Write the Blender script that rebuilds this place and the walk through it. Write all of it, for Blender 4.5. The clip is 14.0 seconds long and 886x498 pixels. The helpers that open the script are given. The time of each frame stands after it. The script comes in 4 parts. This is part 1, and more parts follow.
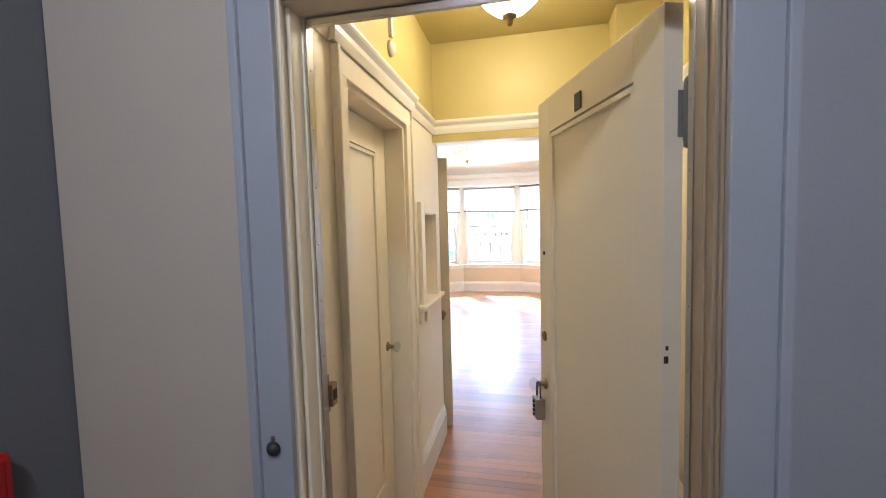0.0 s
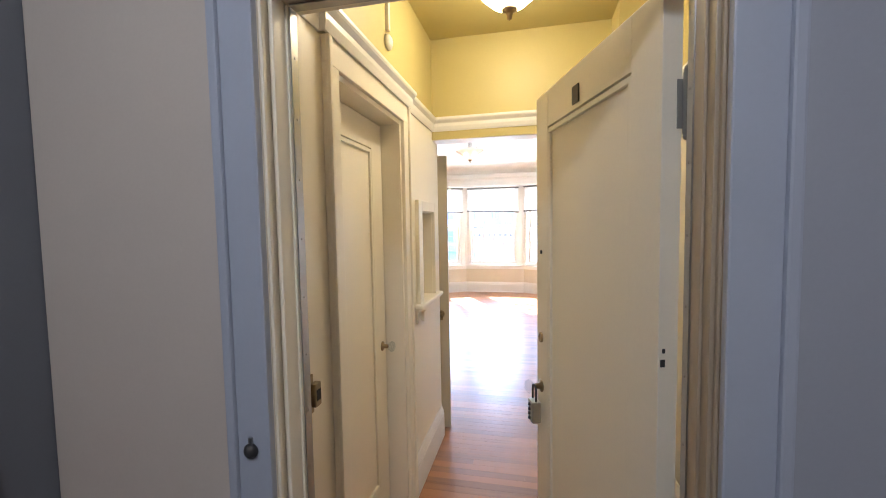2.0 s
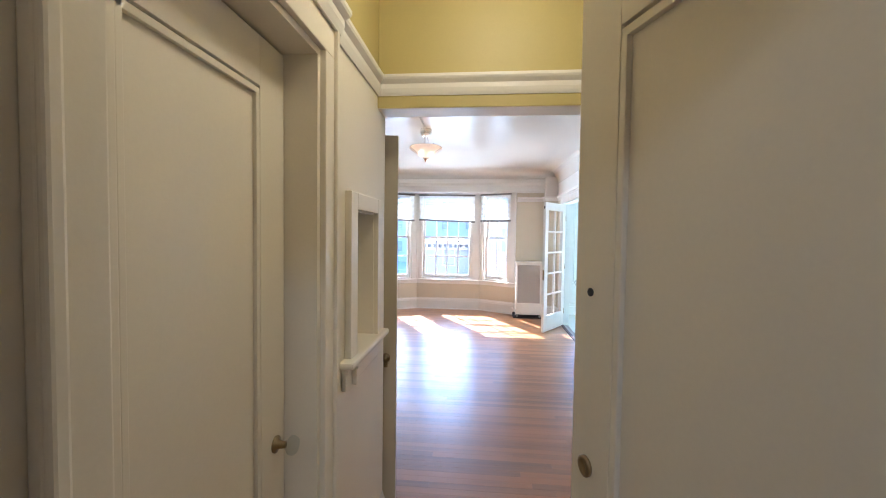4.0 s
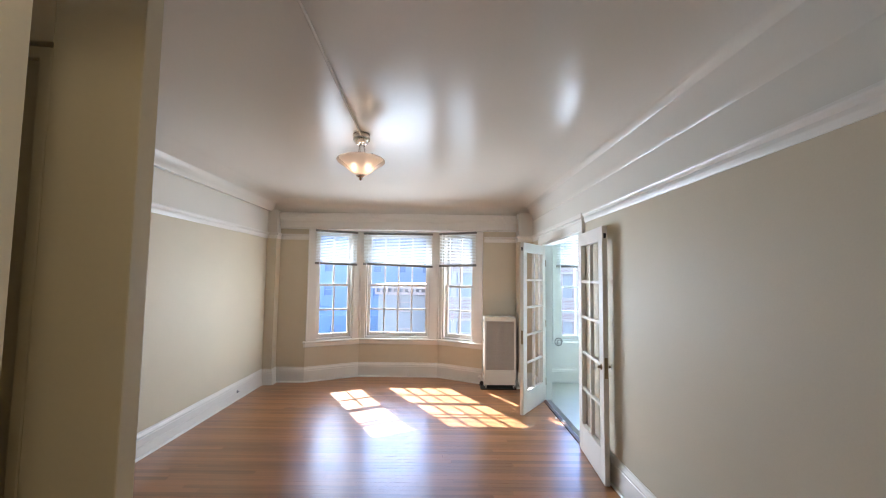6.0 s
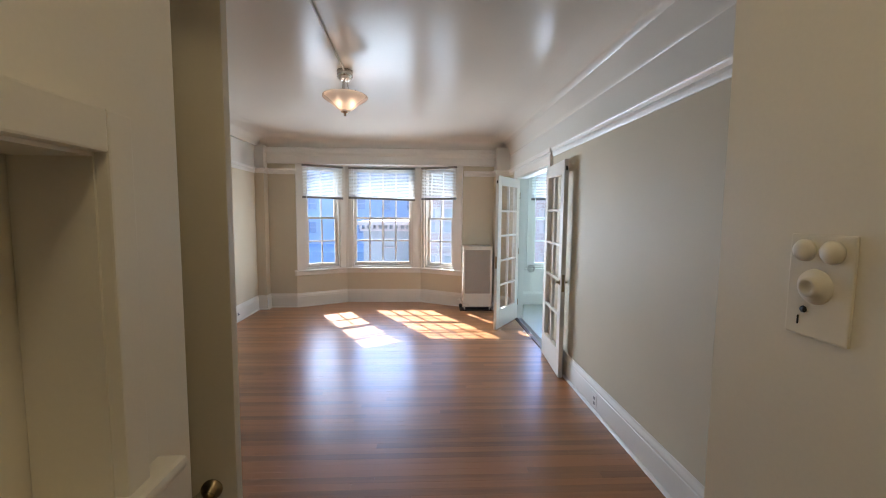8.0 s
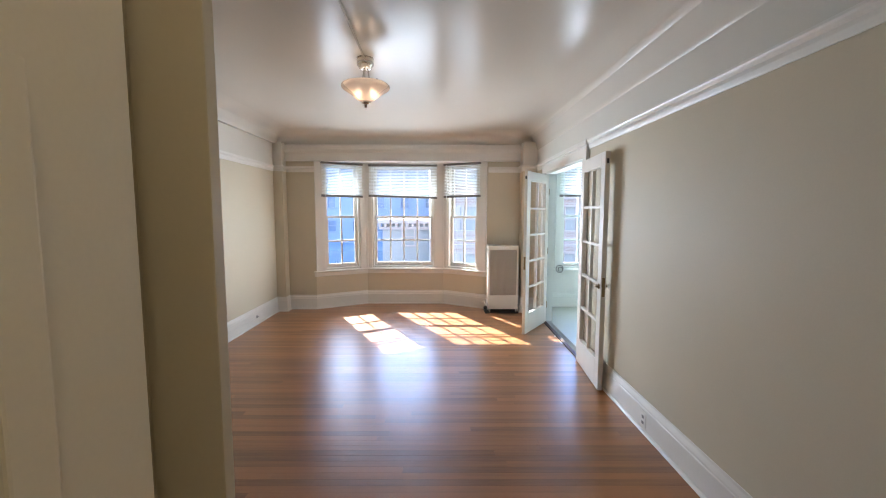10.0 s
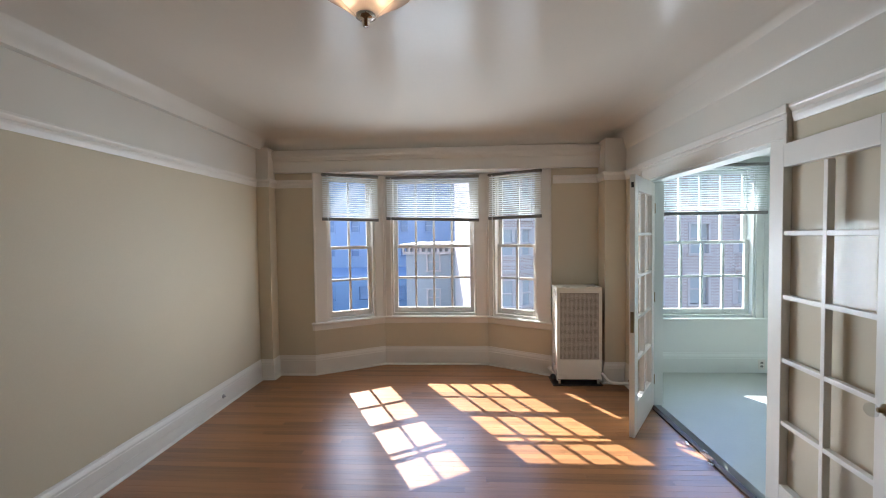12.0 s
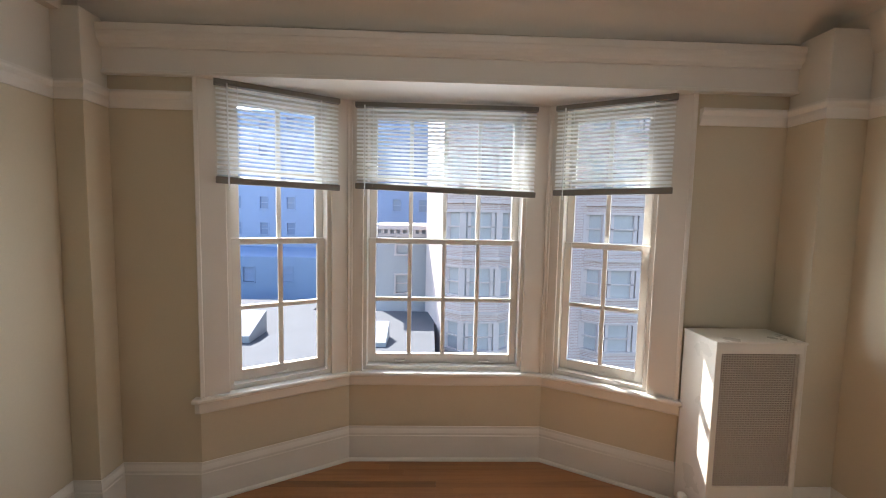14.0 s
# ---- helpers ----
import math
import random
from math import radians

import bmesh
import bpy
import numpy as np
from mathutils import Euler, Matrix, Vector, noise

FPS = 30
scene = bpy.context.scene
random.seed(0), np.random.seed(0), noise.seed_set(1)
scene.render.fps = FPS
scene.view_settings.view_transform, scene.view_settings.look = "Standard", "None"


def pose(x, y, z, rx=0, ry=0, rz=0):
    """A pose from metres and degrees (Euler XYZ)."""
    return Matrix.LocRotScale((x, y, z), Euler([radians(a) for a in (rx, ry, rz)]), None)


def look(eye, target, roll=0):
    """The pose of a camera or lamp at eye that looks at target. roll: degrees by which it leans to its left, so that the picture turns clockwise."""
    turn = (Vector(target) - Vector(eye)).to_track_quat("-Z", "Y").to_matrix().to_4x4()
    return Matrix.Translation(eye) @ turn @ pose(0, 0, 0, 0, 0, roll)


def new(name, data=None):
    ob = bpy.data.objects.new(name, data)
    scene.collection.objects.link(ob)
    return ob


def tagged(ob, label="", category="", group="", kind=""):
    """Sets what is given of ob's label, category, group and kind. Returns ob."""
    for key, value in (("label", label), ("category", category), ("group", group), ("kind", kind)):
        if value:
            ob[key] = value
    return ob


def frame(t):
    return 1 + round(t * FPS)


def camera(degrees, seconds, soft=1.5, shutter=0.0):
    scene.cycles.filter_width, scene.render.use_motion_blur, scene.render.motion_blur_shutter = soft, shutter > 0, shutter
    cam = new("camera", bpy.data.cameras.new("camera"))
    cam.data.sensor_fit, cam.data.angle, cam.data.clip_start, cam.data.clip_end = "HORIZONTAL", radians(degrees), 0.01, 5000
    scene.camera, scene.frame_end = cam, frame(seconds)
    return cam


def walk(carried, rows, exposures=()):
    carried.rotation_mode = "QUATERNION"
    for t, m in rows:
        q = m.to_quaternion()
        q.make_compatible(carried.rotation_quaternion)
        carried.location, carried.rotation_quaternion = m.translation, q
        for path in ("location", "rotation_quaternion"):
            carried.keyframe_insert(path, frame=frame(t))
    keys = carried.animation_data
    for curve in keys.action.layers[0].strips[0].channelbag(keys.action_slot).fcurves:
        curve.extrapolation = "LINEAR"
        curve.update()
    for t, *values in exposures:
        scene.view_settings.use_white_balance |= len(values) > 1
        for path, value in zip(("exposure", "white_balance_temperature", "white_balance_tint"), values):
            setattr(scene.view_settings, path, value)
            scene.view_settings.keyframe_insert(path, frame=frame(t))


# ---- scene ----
cam = camera(94.7, 14.0, soft=1.0)
PATH = [
    (0, (0.274, 0.116, 1.545), (-0.138, 2.069, 1.418), -1.5),
    (0.5, (0.31, 0.123, 1.54), (-0.145, 2.066, 1.413), -1.5),
    (1, (0.344, 0.108, 1.534), (-0.136, 2.045, 1.409), -1.3),
    (1.5, (0.34, 0.103, 1.534), (-0.135, 2.042, 1.41), -1.2),
    (2, (0.305, 0.163, 1.531), (-0.129, 2.111, 1.407), -1.0),
    (2.2, (0.291, 0.209, 1.535), (-0.134, 2.159, 1.408), -1.1),
    (4.3, (0.065, 1.254, 1.514), (-0.053, 3.25, 1.466), 0.9),
    (4.5, (0.017, 1.45, 1.484), (-0.051, 3.449, 1.459), 0.9),
    (5, (-0.045, 1.888, 1.507), (-0.028, 3.888, 1.529), 1.1),
    (5.5, (0.009, 2.273, 1.532), (0.033, 4.271, 1.625), 1.0),
    (6, (0.095, 2.537, 1.596), (0.113, 4.532, 1.733), 0.8),
    (6.5, (0.129, 2.588, 1.643), (0.154, 4.584, 1.765), 0.5),
    (7, (0.128, 2.575, 1.582), (0.18, 4.574, 1.613), 0.2),
    (7.5, (0.124, 2.351, 1.526), (0.206, 4.348, 1.453), 0.3),
    (8, (0.134, 2.129, 1.519), (0.23, 4.12, 1.351), 0.5),
    (8.2, (0.14, 2.069, 1.521), (0.234, 4.057, 1.327), 0.6),
    (10.3, (0.057, 2.612, 1.526), (0.042, 4.604, 1.356), -0.1),
    (10.5, (0.055, 2.801, 1.536), (0.025, 4.796, 1.397), -0.2),
    (11, (-0.011, 3.239, 1.549), (-0.078, 5.236, 1.465), -0.5),
    (11.5, (-0.107, 3.687, 1.563), (-0.204, 5.683, 1.503), -0.7),
    (12, (-0.183, 4.226, 1.581), (-0.291, 6.222, 1.514), -0.7),
    (12.5, (-0.351, 4.776, 1.616), (-0.421, 6.771, 1.495), -0.4),
    (13, (-0.517, 5.36, 1.623), (-0.525, 7.354, 1.473), 0.1),
    (13.5, (-0.567, 5.974, 1.604), (-0.547, 7.968, 1.461), 0.7),
    (14, (-0.66, 6.572, 1.614), (-0.598, 8.565, 1.455), 1.2),
]
EXPOSURES = [(0.0, 4.3, 5650, 10), (2.2, 4.3, 5650, 10), (4.3, 3.38, 5100, 10), (5.0, 3.05, 5050, 10), (5.5, 3.1, 5600, 10), (6.0, 2.9, 5700, 9), (6.5, 2.8, 5750, 8),
             (8.0, 2.66, 5700, 9), (10.3, 2.82, 5850, 9), (11.0, 2.58, 5950, 9), (12.0, 2.12, 5900, 9), (13.0, 1.9, 6200, 11), (13.5, 1.9, 6350, 11), (14.0, 2.05, 6300, 11)]
walk(cam, [(t, look(eye, target, roll)) for t, eye, target, roll in PATH], EXPOSURES)

# ---- light ----
world = bpy.data.worlds.new("sky")
scene.world = world
world.use_nodes = True
wn = world.node_tree.nodes
sky = wn.new("ShaderNodeTexSky")
sky.sky_type, sky.sun_disc = "NISHITA", False
SUN = Vector((-0.56, 1.03, 1.0)).normalized()
sky.sun_elevation = math.asin(SUN.z)
sky.sun_rotation = math.atan2(SUN.x, SUN.y)
world.node_tree.links.new(sky.outputs[0], wn["Background"].inputs[0])
wn["Background"].inputs[1].default_value = 0.15
sun = new("sun", bpy.data.lights.new("sun", "SUN"))
sun.data.energy, sun.data.angle, sun.data.color = 5.0, radians(0.4), (1.0, 0.96, 0.90)
sun.matrix_world = look(SUN * 60, (0, 0, 0))


def window_light(place, inward, lift, size, watts, color, spread):
    """Daylight of one window, from its opening into the room, towards the ceiling or the floor."""
    ob = new("window_light", bpy.data.lights.new("window_light", "AREA"))
    ob.data.shape, ob.data.size, ob.data.size_y = "RECTANGLE", *size
    ob.data.energy, ob.data.color, ob.data.spread = watts, color, radians(spread)
    p, d = Vector(place), Vector(inward).normalized()
    aim = d * math.cos(radians(lift)) + Vector((0, 0, math.sin(radians(lift))))
    ob.matrix_world = look(p, p + aim)


UP, SIDE, DOWN = (0.88, 0.95, 1.0), (0.88, 0.95, 1.0), (0.30, 0.50, 1.0)
for x, y, inward, w, k in ((-0.538, 9.14, (0, -1, 0), 0.95, 1.0), (-1.56, 8.93, (0.48, -0.88, 0), 0.48, 0.34), (0.43, 8.95, (-0.5, -0.86, 0), 0.45, 0.36), (2.5, 8.91, (0, -1, 0), 0.95, 2.6)):
    window_light((x, y, 1.25), inward, 38, (w, 0.8), 1.12 * k, UP, 90)
    window_light((x, y, 1.2), inward, -26, (w, 0.85), 0.42 * k, DOWN, 76)
for x, y, sx, sy, w in ((-0.538, 9.10, 0.64, -0.77, 1.9), (-0.538, 9.10, -0.62, -0.78, 0.7), (-1.56, 8.92, 0.72, -0.69, 1.35), (0.43, 8.94, -0.78, -0.63, 0.9)):
    window_light((x, y, 1.2), (sx, sy, 0), 1, (0.45, 0.9), w, SIDE, 76)


# ---- materials ----
def mat(name, color, rough=0.5, vary=0.08, scale=3.0, fine=90.0, bump=0.05, metal=0.0, stretch=(1, 1, 1), per_piece=0.0, coat=0.0, spec=0.5, coat_rough=0.12):
    """A painted, wooden or metal surface with broad and fine variation."""
    m = bpy.data.materials.new(name)
    m.use_nodes = True
    nt = m.node_tree
    n, l = nt.nodes, nt.links
    b = n["Principled BSDF"]
    b.inputs["Roughness"].default_value, b.inputs["Metallic"].default_value = rough, metal
    b.inputs["Coat Weight"].default_value = coat
    b.inputs["Coat Roughness"].default_value = coat_rough
    b.inputs["Specular IOR Level"].default_value = spec
    tc, mp = n.new("ShaderNodeTexCoord"), n.new("ShaderNodeMapping")
    mp.inputs["Scale"].default_value = stretch
    l.new(tc.outputs["Object"], mp.inputs[0])
    big, small = n.new("ShaderNodeTexNoise"), n.new("ShaderNodeTexNoise")
    big.inputs["Scale"].default_value, small.inputs["Scale"].default_value = scale, fine
    big.inputs["Detail"].default_value, small.inputs["Detail"].default_value = 4, 3
    l.new(mp.outputs[0], big.inputs["Vector"]), l.new(mp.outputs[0], small.inputs["Vector"])
    mix = n.new("ShaderNodeMix")
    mix.data_type = "RGBA"
    dark = [c * (1 - 2.2 * vary) for c in color]
    lite = [min(1, c * (1 + 1.2 * vary)) for c in color]
    mix.inputs[6].default_value, mix.inputs[7].default_value = (*dark, 1), (*lite, 1)
    add = n.new("ShaderNodeMath")
    add.operation = "MULTIPLY_ADD"
    add.inputs[1].default_value = 0.35
    l.new(small.outputs[0], add.inputs[0])
    half = n.new("ShaderNodeMath")
    half.operation = "MULTIPLY_ADD"
    half.inputs[1].default_value, half.inputs[2].default_value = 0.8, -0.08
    l.new(big.outputs[0], half.inputs[0]), l.new(half.outputs[0], add.inputs[2])
    fac = add
    if per_piece:
        oi = n.new("ShaderNodeObjectInfo")
        fac = n.new("ShaderNodeMath")
        fac.operation = "MULTIPLY_ADD"
        fac.inputs[1].default_value = per_piece
        l.new(oi.outputs["Random"], fac.inputs[0]), l.new(add.outputs[0], fac.inputs[2])
    l.new(fac.outputs[0], mix.inputs[0]), l.new(mix.outputs[2], b.inputs["Base Color"])
    rr = n.new("ShaderNodeMath")
    rr.operation = "MULTIPLY_ADD"
    rr.inputs[1].default_value, rr.inputs[2].default_value = 0.05, max(0.02, rough - 0.025)
    l.new(big.outputs[0], rr.inputs[0]), l.new(rr.outputs[0], b.inputs["Roughness"])
    if bump:
        bp = n.new("ShaderNodeBump")
        bp.inputs["Strength"].default_value, bp.inputs["Distance"].default_value = bump, 0.004
        l.new(add.outputs[0], bp.inputs["Height"]), l.new(bp.outputs[0], b.inputs["Normal"])
    return m


def glow(name, color, strength, base=(0.8, 0.75, 0.65)):
    m = bpy.data.materials.new(name)
    m.use_nodes = True
    b = m.node_tree.nodes["Principled BSDF"]
    b.inputs["Base Color"].default_value = (*base, 1)
    b.inputs["Roughness"].default_value = 0.25
    b.inputs["Emission Color"].default_value, b.inputs["Emission Strength"].default_value = (*color, 1), strength
    return m


def glass(name, tint=(1, 1, 1), rough=0.0, alpha=True):
    m = bpy.data.materials.new(name)
    m.use_nodes = True
    n, l = m.node_tree.nodes, m.node_tree.links
    out = n["Material Output"]
    tr, gl, mx, fr = n.new("ShaderNodeBsdfTransparent"), n.new("ShaderNodeBsdfGlossy"), n.new("ShaderNodeMixShader"), n.new("ShaderNodeLayerWeight")
    tr.inputs[0].default_value = (*tint, 1)
    gl.inputs["Roughness"].default_value = rough
    fr.inputs[0].default_value = 0.5
    pw, ma = n.new("ShaderNodeMath"), n.new("ShaderNodeMath")
    pw.operation, ma.operation = "POWER", "MULTIPLY_ADD"
    pw.inputs[1].default_value, ma.inputs[1].default_value, ma.inputs[2].default_value = 5.0, 0.3, 0.006
    l.new(fr.outputs["Facing"], pw.inputs[0]), l.new(pw.outputs[0], ma.inputs[0])
    nz, bp = n.new("ShaderNodeTexNoise"), n.new("ShaderNodeBump")
    nz.inputs["Scale"].default_value = 9
    bp.inputs["Strength"].default_value, bp.inputs["Distance"].default_value = 0.08, 0.01
    l.new(nz.outputs[0], bp.inputs["Height"]), l.new(bp.outputs[0], gl.inputs["Normal"])
    l.new(ma.outputs[0], mx.inputs[0]), l.new(tr.outputs[0], mx.inputs[1]), l.new(gl.outputs[0], mx.inputs[2])
    l.new(mx.outputs[0], out.inputs[0])
    return m


WALL = mat("cream wall paint", (0.64, 0.572, 0.435), 0.55, 0.05, 1.3, 120, 0.10, spec=0.2)
FRIEZE = mat("off-white frieze paint", (0.71, 0.68, 0.61), 0.42, 0.04, 1.3, 120, 0.08)
CEIL = mat("glossy off-white ceiling paint", (0.71, 0.675, 0.605), 0.215, 0.03, 0.9, 60, 0.0, spec=0.14)
TRIM = mat("white gloss trim paint", (0.78, 0.755, 0.70), 0.33, 0.04, 4, 110, 0.06)
HALLW = mat("ivory hall paint", (0.85, 0.79, 0.66), 0.45, 0.04, 1.3, 120, 0.08)
HALLY = mat("yellow upper hall paint", (0.50, 0.42, 0.16), 0.5, 0.04, 1.3, 120, 0.08)
CORR = mat("beige-grey corridor paint", (0.58, 0.52, 0.46), 0.5, 0.05, 1.5, 120, 0.1)
# slate grey, much darker than the other corridor walls
CORRD = mat("dark slate corridor surface", (0.155, 0.165, 0.19), 0.5, 0.05, 1.5, 120, 0.1)
TANJ = mat("shaded tan-brown jamb", (0.40, 0.33, 0.24), 0.4, 0.14, 3, 60, 0.1, stretch=(6, 6, 0.6))
CORRS = mat("darker blue-grey corridor sheet", (0.36, 0.38, 0.44), 0.5, 0.05, 1.5, 120, 0.1)
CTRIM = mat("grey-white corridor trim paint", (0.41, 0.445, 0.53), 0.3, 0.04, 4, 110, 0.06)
MINT = mat("pale mint sunroom paint", (0.79, 0.825, 0.785), 0.5, 0.04, 1.3, 120, 0.06)
VINYL = mat("pale grey-green vinyl floor", (0.55, 0.58, 0.52), 0.4, 0.06, 2.5, 40, 0.04)
OAK = mat("varnished oak", (0.285, 0.128, 0.048), 0.33, 0.33, 5, 60, 0.07, stretch=(0.35, 6, 6), per_piece=0.65, coat=0.30, coat_rough=0.29)
SUBF = mat("dark floor joint", (0.05, 0.025, 0.012), 0.7, 0.1)
CHROME = mat("polished chrome", (0.72, 0.70, 0.66), 0.14, 0.04, 5, 60, 0.0, metal=1.0)
NICKEL = mat("aged brass", (0.35, 0.27, 0.16), 0.35, 0.12, 9, 80, 0.05, metal=1.0)
STEEL = mat("brushed steel", (0.45, 0.45, 0.45), 0.35, 0.08, 9, 80, 0.05, metal=1.0)
IRON = mat("blackened iron", (0.03, 0.03, 0.032), 0.45, 0.15, 9, 80, 0.1)
SLAT = mat("white vinyl blind slat", (0.9, 0.92, 0.92), 0.4, 0.04, 5, 60, 0.0)
_sn, _sl = SLAT.node_tree.nodes, SLAT.node_tree.links
_st, _sm = _sn.new("ShaderNodeBsdfTranslucent"), _sn.new("ShaderNodeMixShader")
_st.inputs[0].default_value, _sm.inputs[0].default_value = (0.97, 0.99, 0.99, 1), 0.9
_sl.new(_sn["Principled BSDF"].outputs[0], _sm.inputs[1]), _sl.new(_st.outputs[0], _sm.inputs[2]), _sl.new(_sm.outputs[0], _sn["Material Output"].inputs[0])
SLATR = mat("grey blind rail", (0.22, 0.215, 0.20), 0.45, 0.05, 5, 60, 0.0)
ENAMEL = mat("off-white heater enamel", (0.74, 0.70, 0.61), 0.28, 0.05, 4, 70, 0.04)
MESHM = mat("pale perforated metal", (0.56, 0.50, 0.42), 0.45, 0.08, 9, 90, 0.05)
DARK = mat("dark interior", (0.02, 0.018, 0.016), 0.8, 0.1)
PALEX = mat("weathered outside paint", (0.62, 0.60, 0.57), 0.7, 0.1, 2, 60, 0.2)
RED = mat("red painted metal", (0.5, 0.01, 0.012), 0.3, 0.08, 5, 60, 0.03)
PANE = glass("window glass")
CRYSTAL = glass("clear glass knob", (0.9, 0.92, 0.92), 0.05)


# ---- building helpers ----
def box(bm, x0, x1, y0, y1, z0, z1, bev=0.0, m=None):
    c = Matrix.Translation(((x0 + x1) / 2, (y0 + y1) / 2, (z0 + z1) / 2)) @ Matrix.Diagonal((abs(x1 - x0), abs(y1 - y0), abs(z1 - z0), 1))
    r = bmesh.ops.create_cube(bm, size=1.0, matrix=c)
    vs = r["verts"]
    if bev:
        es = list({e for v in vs for e in v.link_edges})
        o = bmesh.ops.bevel(bm, geom=es, offset=bev, segments=2, affect="EDGES", profile=0.6)
        vs = list({v for f in o["faces"] for v in f.verts} | {v for v in vs if v.is_valid})
    if m is not None:
        bmesh.ops.transform(bm, matrix=m, verts=[v for v in vs if v.is_valid])
    return vs


def lathe(bm, prof, m=None, n=24):
    """Turns a profile of (radius, height) round z."""
    rings = []
    for r, z in prof:
        rings.append([bm.verts.new((r * math.cos(2 * math.pi * i / n), r * math.sin(2 * math.pi * i / n), z)) for i in range(n)] if r > 1e-6 else [bm.verts.new((0, 0, z))])
    for a, b in zip(rings, rings[1:]):
        for i in range(n):
            j = (i + 1) % n
            if len(a) == 1 and len(b) == 1:
                continue
            if len(a) == 1:
                bm.faces.new((a[0], b[j], b[i])).smooth = True
            elif len(b) == 1:
                bm.faces.new((a[i], a[j], b[0])).smooth = True
            else:
                bm.faces.new((a[i], a[j], b[j], b[i])).smooth = True
    if m is not None:
        bmesh.ops.transform(bm, matrix=m, verts=[v for r in rings for v in r])


def run(bm, pts, prof, closed=False):
    """Sweeps a profile of (offset to the left, z) along a plan line with mitred corners."""
    P = [Vector(p) for p in pts]
    n = len(P)
    rings = []
    for i in range(n):
        d0 = (P[i] - P[i - 1]).normalized() if (i or closed) else None
        d1 = (P[(i + 1) % n] - P[i]).normalized() if (i < n - 1 or closed) else None
        a, b = d0 or d1, d1 or d0
        na, nb = Vector((-a.y, a.x)), Vector((-b.y, b.x))
        m = (na + nb) / max(0.2, 1 + na.dot(nb))
        rings.append([bm.verts.new((P[i].x + m.x * o, P[i].y + m.y * o, z)) for o, z in prof])
    k = len(prof)
    for i in range(n if closed else n - 1):
        a, b = rings[i], rings[(i + 1) % n]
        for j in range(k):
            bm.faces.new((a[j], b[j], b[(j + 1) % k], a[(j + 1) % k]))
    if not closed:
        bm.faces.new(rings[0][::-1]), bm.faces.new(rings[-1])
    bmesh.ops.recalc_face_normals(bm, faces=bm.faces)


def tube(bm, pts, r, n=8):
    """A round bar along a line of points."""
    P = [Vector(p) for p in pts]
    rings = []
    for i, p in enumerate(P):
        d = (P[min(i + 1, len(P) - 1)] - P[max(i - 1, 0)]).normalized()
        u = d.orthogonal().normalized() if i == 0 else (u - d * u.dot(d)).normalized()
        v = d.cross(u)
        rings.append([bm.verts.new(p + u * r * math.cos(2 * math.pi * k / n) + v * r * math.sin(2 * math.pi * k / n)) for k in range(n)])
    for a, b in zip(rings, rings[1:]):
        for k in range(n):
            bm.faces.new((a[k], a[(k + 1) % n], b[(k + 1) % n], b[k])).smooth = True
    bm.faces.new(rings[0][::-1]), bm.faces.new(rings[-1])


def mesh(name, bm, material):
    me = bpy.data.meshes.new(name)
    bm.to_mesh(me)
    bm.free()
    me.materials.append(material)
    return me


def part(name, bm, material, parent, label=""):
    ob = new(name, mesh(name, bm, material))
    ob.parent = parent
    return tagged(ob, label)


def setting(name, bm, material, label, category):
    return tagged(new(name, mesh(name, bm, material)), label, category, kind="structure")


def thing(name, m, label, category, group="", kind=""):
    ob = new(name)
    ob.empty_display_size = 0.05
    ob.matrix_world = m
    return tagged(ob, label, category, group, kind)


def B(*a, **k):
    bm = bmesh.new()
    box(bm, *a, **k)
    return bm


def frame_of(a, b):
    """Local frame of a wall line from a to b: x along it, y into the room, z up."""
    a, b = Vector(a), Vector(b)
    d = (b - a).normalized()
    return Matrix(((d.x, -d.y, 0, a.x), (d.y, d.x, 0, a.y), (0, 0, 1, 0), (0, 0, 0, 1))), (b - a).length


def wall(name, a, b, z0, z1, material, label, thick=0.16, holes=(), ext=(0, 0)):
    """A wall behind the line a-b with openings (s0, s1, z0, z1)."""
    m, length = frame_of(a, b)
    bm = bmesh.new()
    s = -ext[0]
    for h0, h1, hz0, hz1 in sorted(holes):
        box(bm, s, h0, -thick, 0, z0, z1)
        if hz0 > z0:
            box(bm, h0, h1, -thick, 0, z0, hz0)
        if hz1 < z1:
            box(bm, h0, h1, -thick, 0, hz1, z1)
        s = h1
    box(bm, s, length + ext[1], -thick, 0, z0, z1)
    bmesh.ops.transform(bm, matrix=m, verts=bm.verts)
    return setting(name, bm, material, label, "wall")


# ---- plan ----
XL, XR, YB, YF, YG, ZC = -2.47, 1.49, 2.965, 8.775, 8.79, 2.724
HL, HR, HR2, YR, YE = -0.35, 0.765, 1.0, 2.60, 1.10
PIL, PIR, XP = 8.62, 8.57, 1.275
BL, B1, B2, BR = (-1.905, YF), (-1.175, 9.182), (0.092, 9.182), (0.772, YG)
ZR0, ZR1 = 2.135, 2.222
WZ0, WZ1 = 0.60, 2.305
DY0, DY1, DZ = 6.54, 8.04, 2.06

# living room walls
wall("wall_left", (XL, YF), (XL, YB), 0, ZC, WALL, "cream painted plaster wall with picture rail", ext=(0.5, 0.2))
wall("wall_right", (XR, YB), (XR, YF), 0, ZC, WALL, "cream painted plaster wall with french door opening", 0.12, [(DY0 - YB, DY1 - YB, 0, DZ)], ext=(0.2, 0.4))
wall("wall_back_right", (HR + 0.22, YB), (XR, YB), 0, ZC, WALL, "cream painted plaster wall beside the hall opening", 0.14)
wall("wall_back_left", (XL, YB), (HL - 0.12, YB), 0, ZC, WALL, "cream painted plaster wall with a closet doorway", 0.14, [(1.33, 1.97, 0, 2.04)])
wall("wall_front_left", BL, (XL, YF), 0, ZC, WALL, "cream painted plaster wall beside the bay", 0.16)
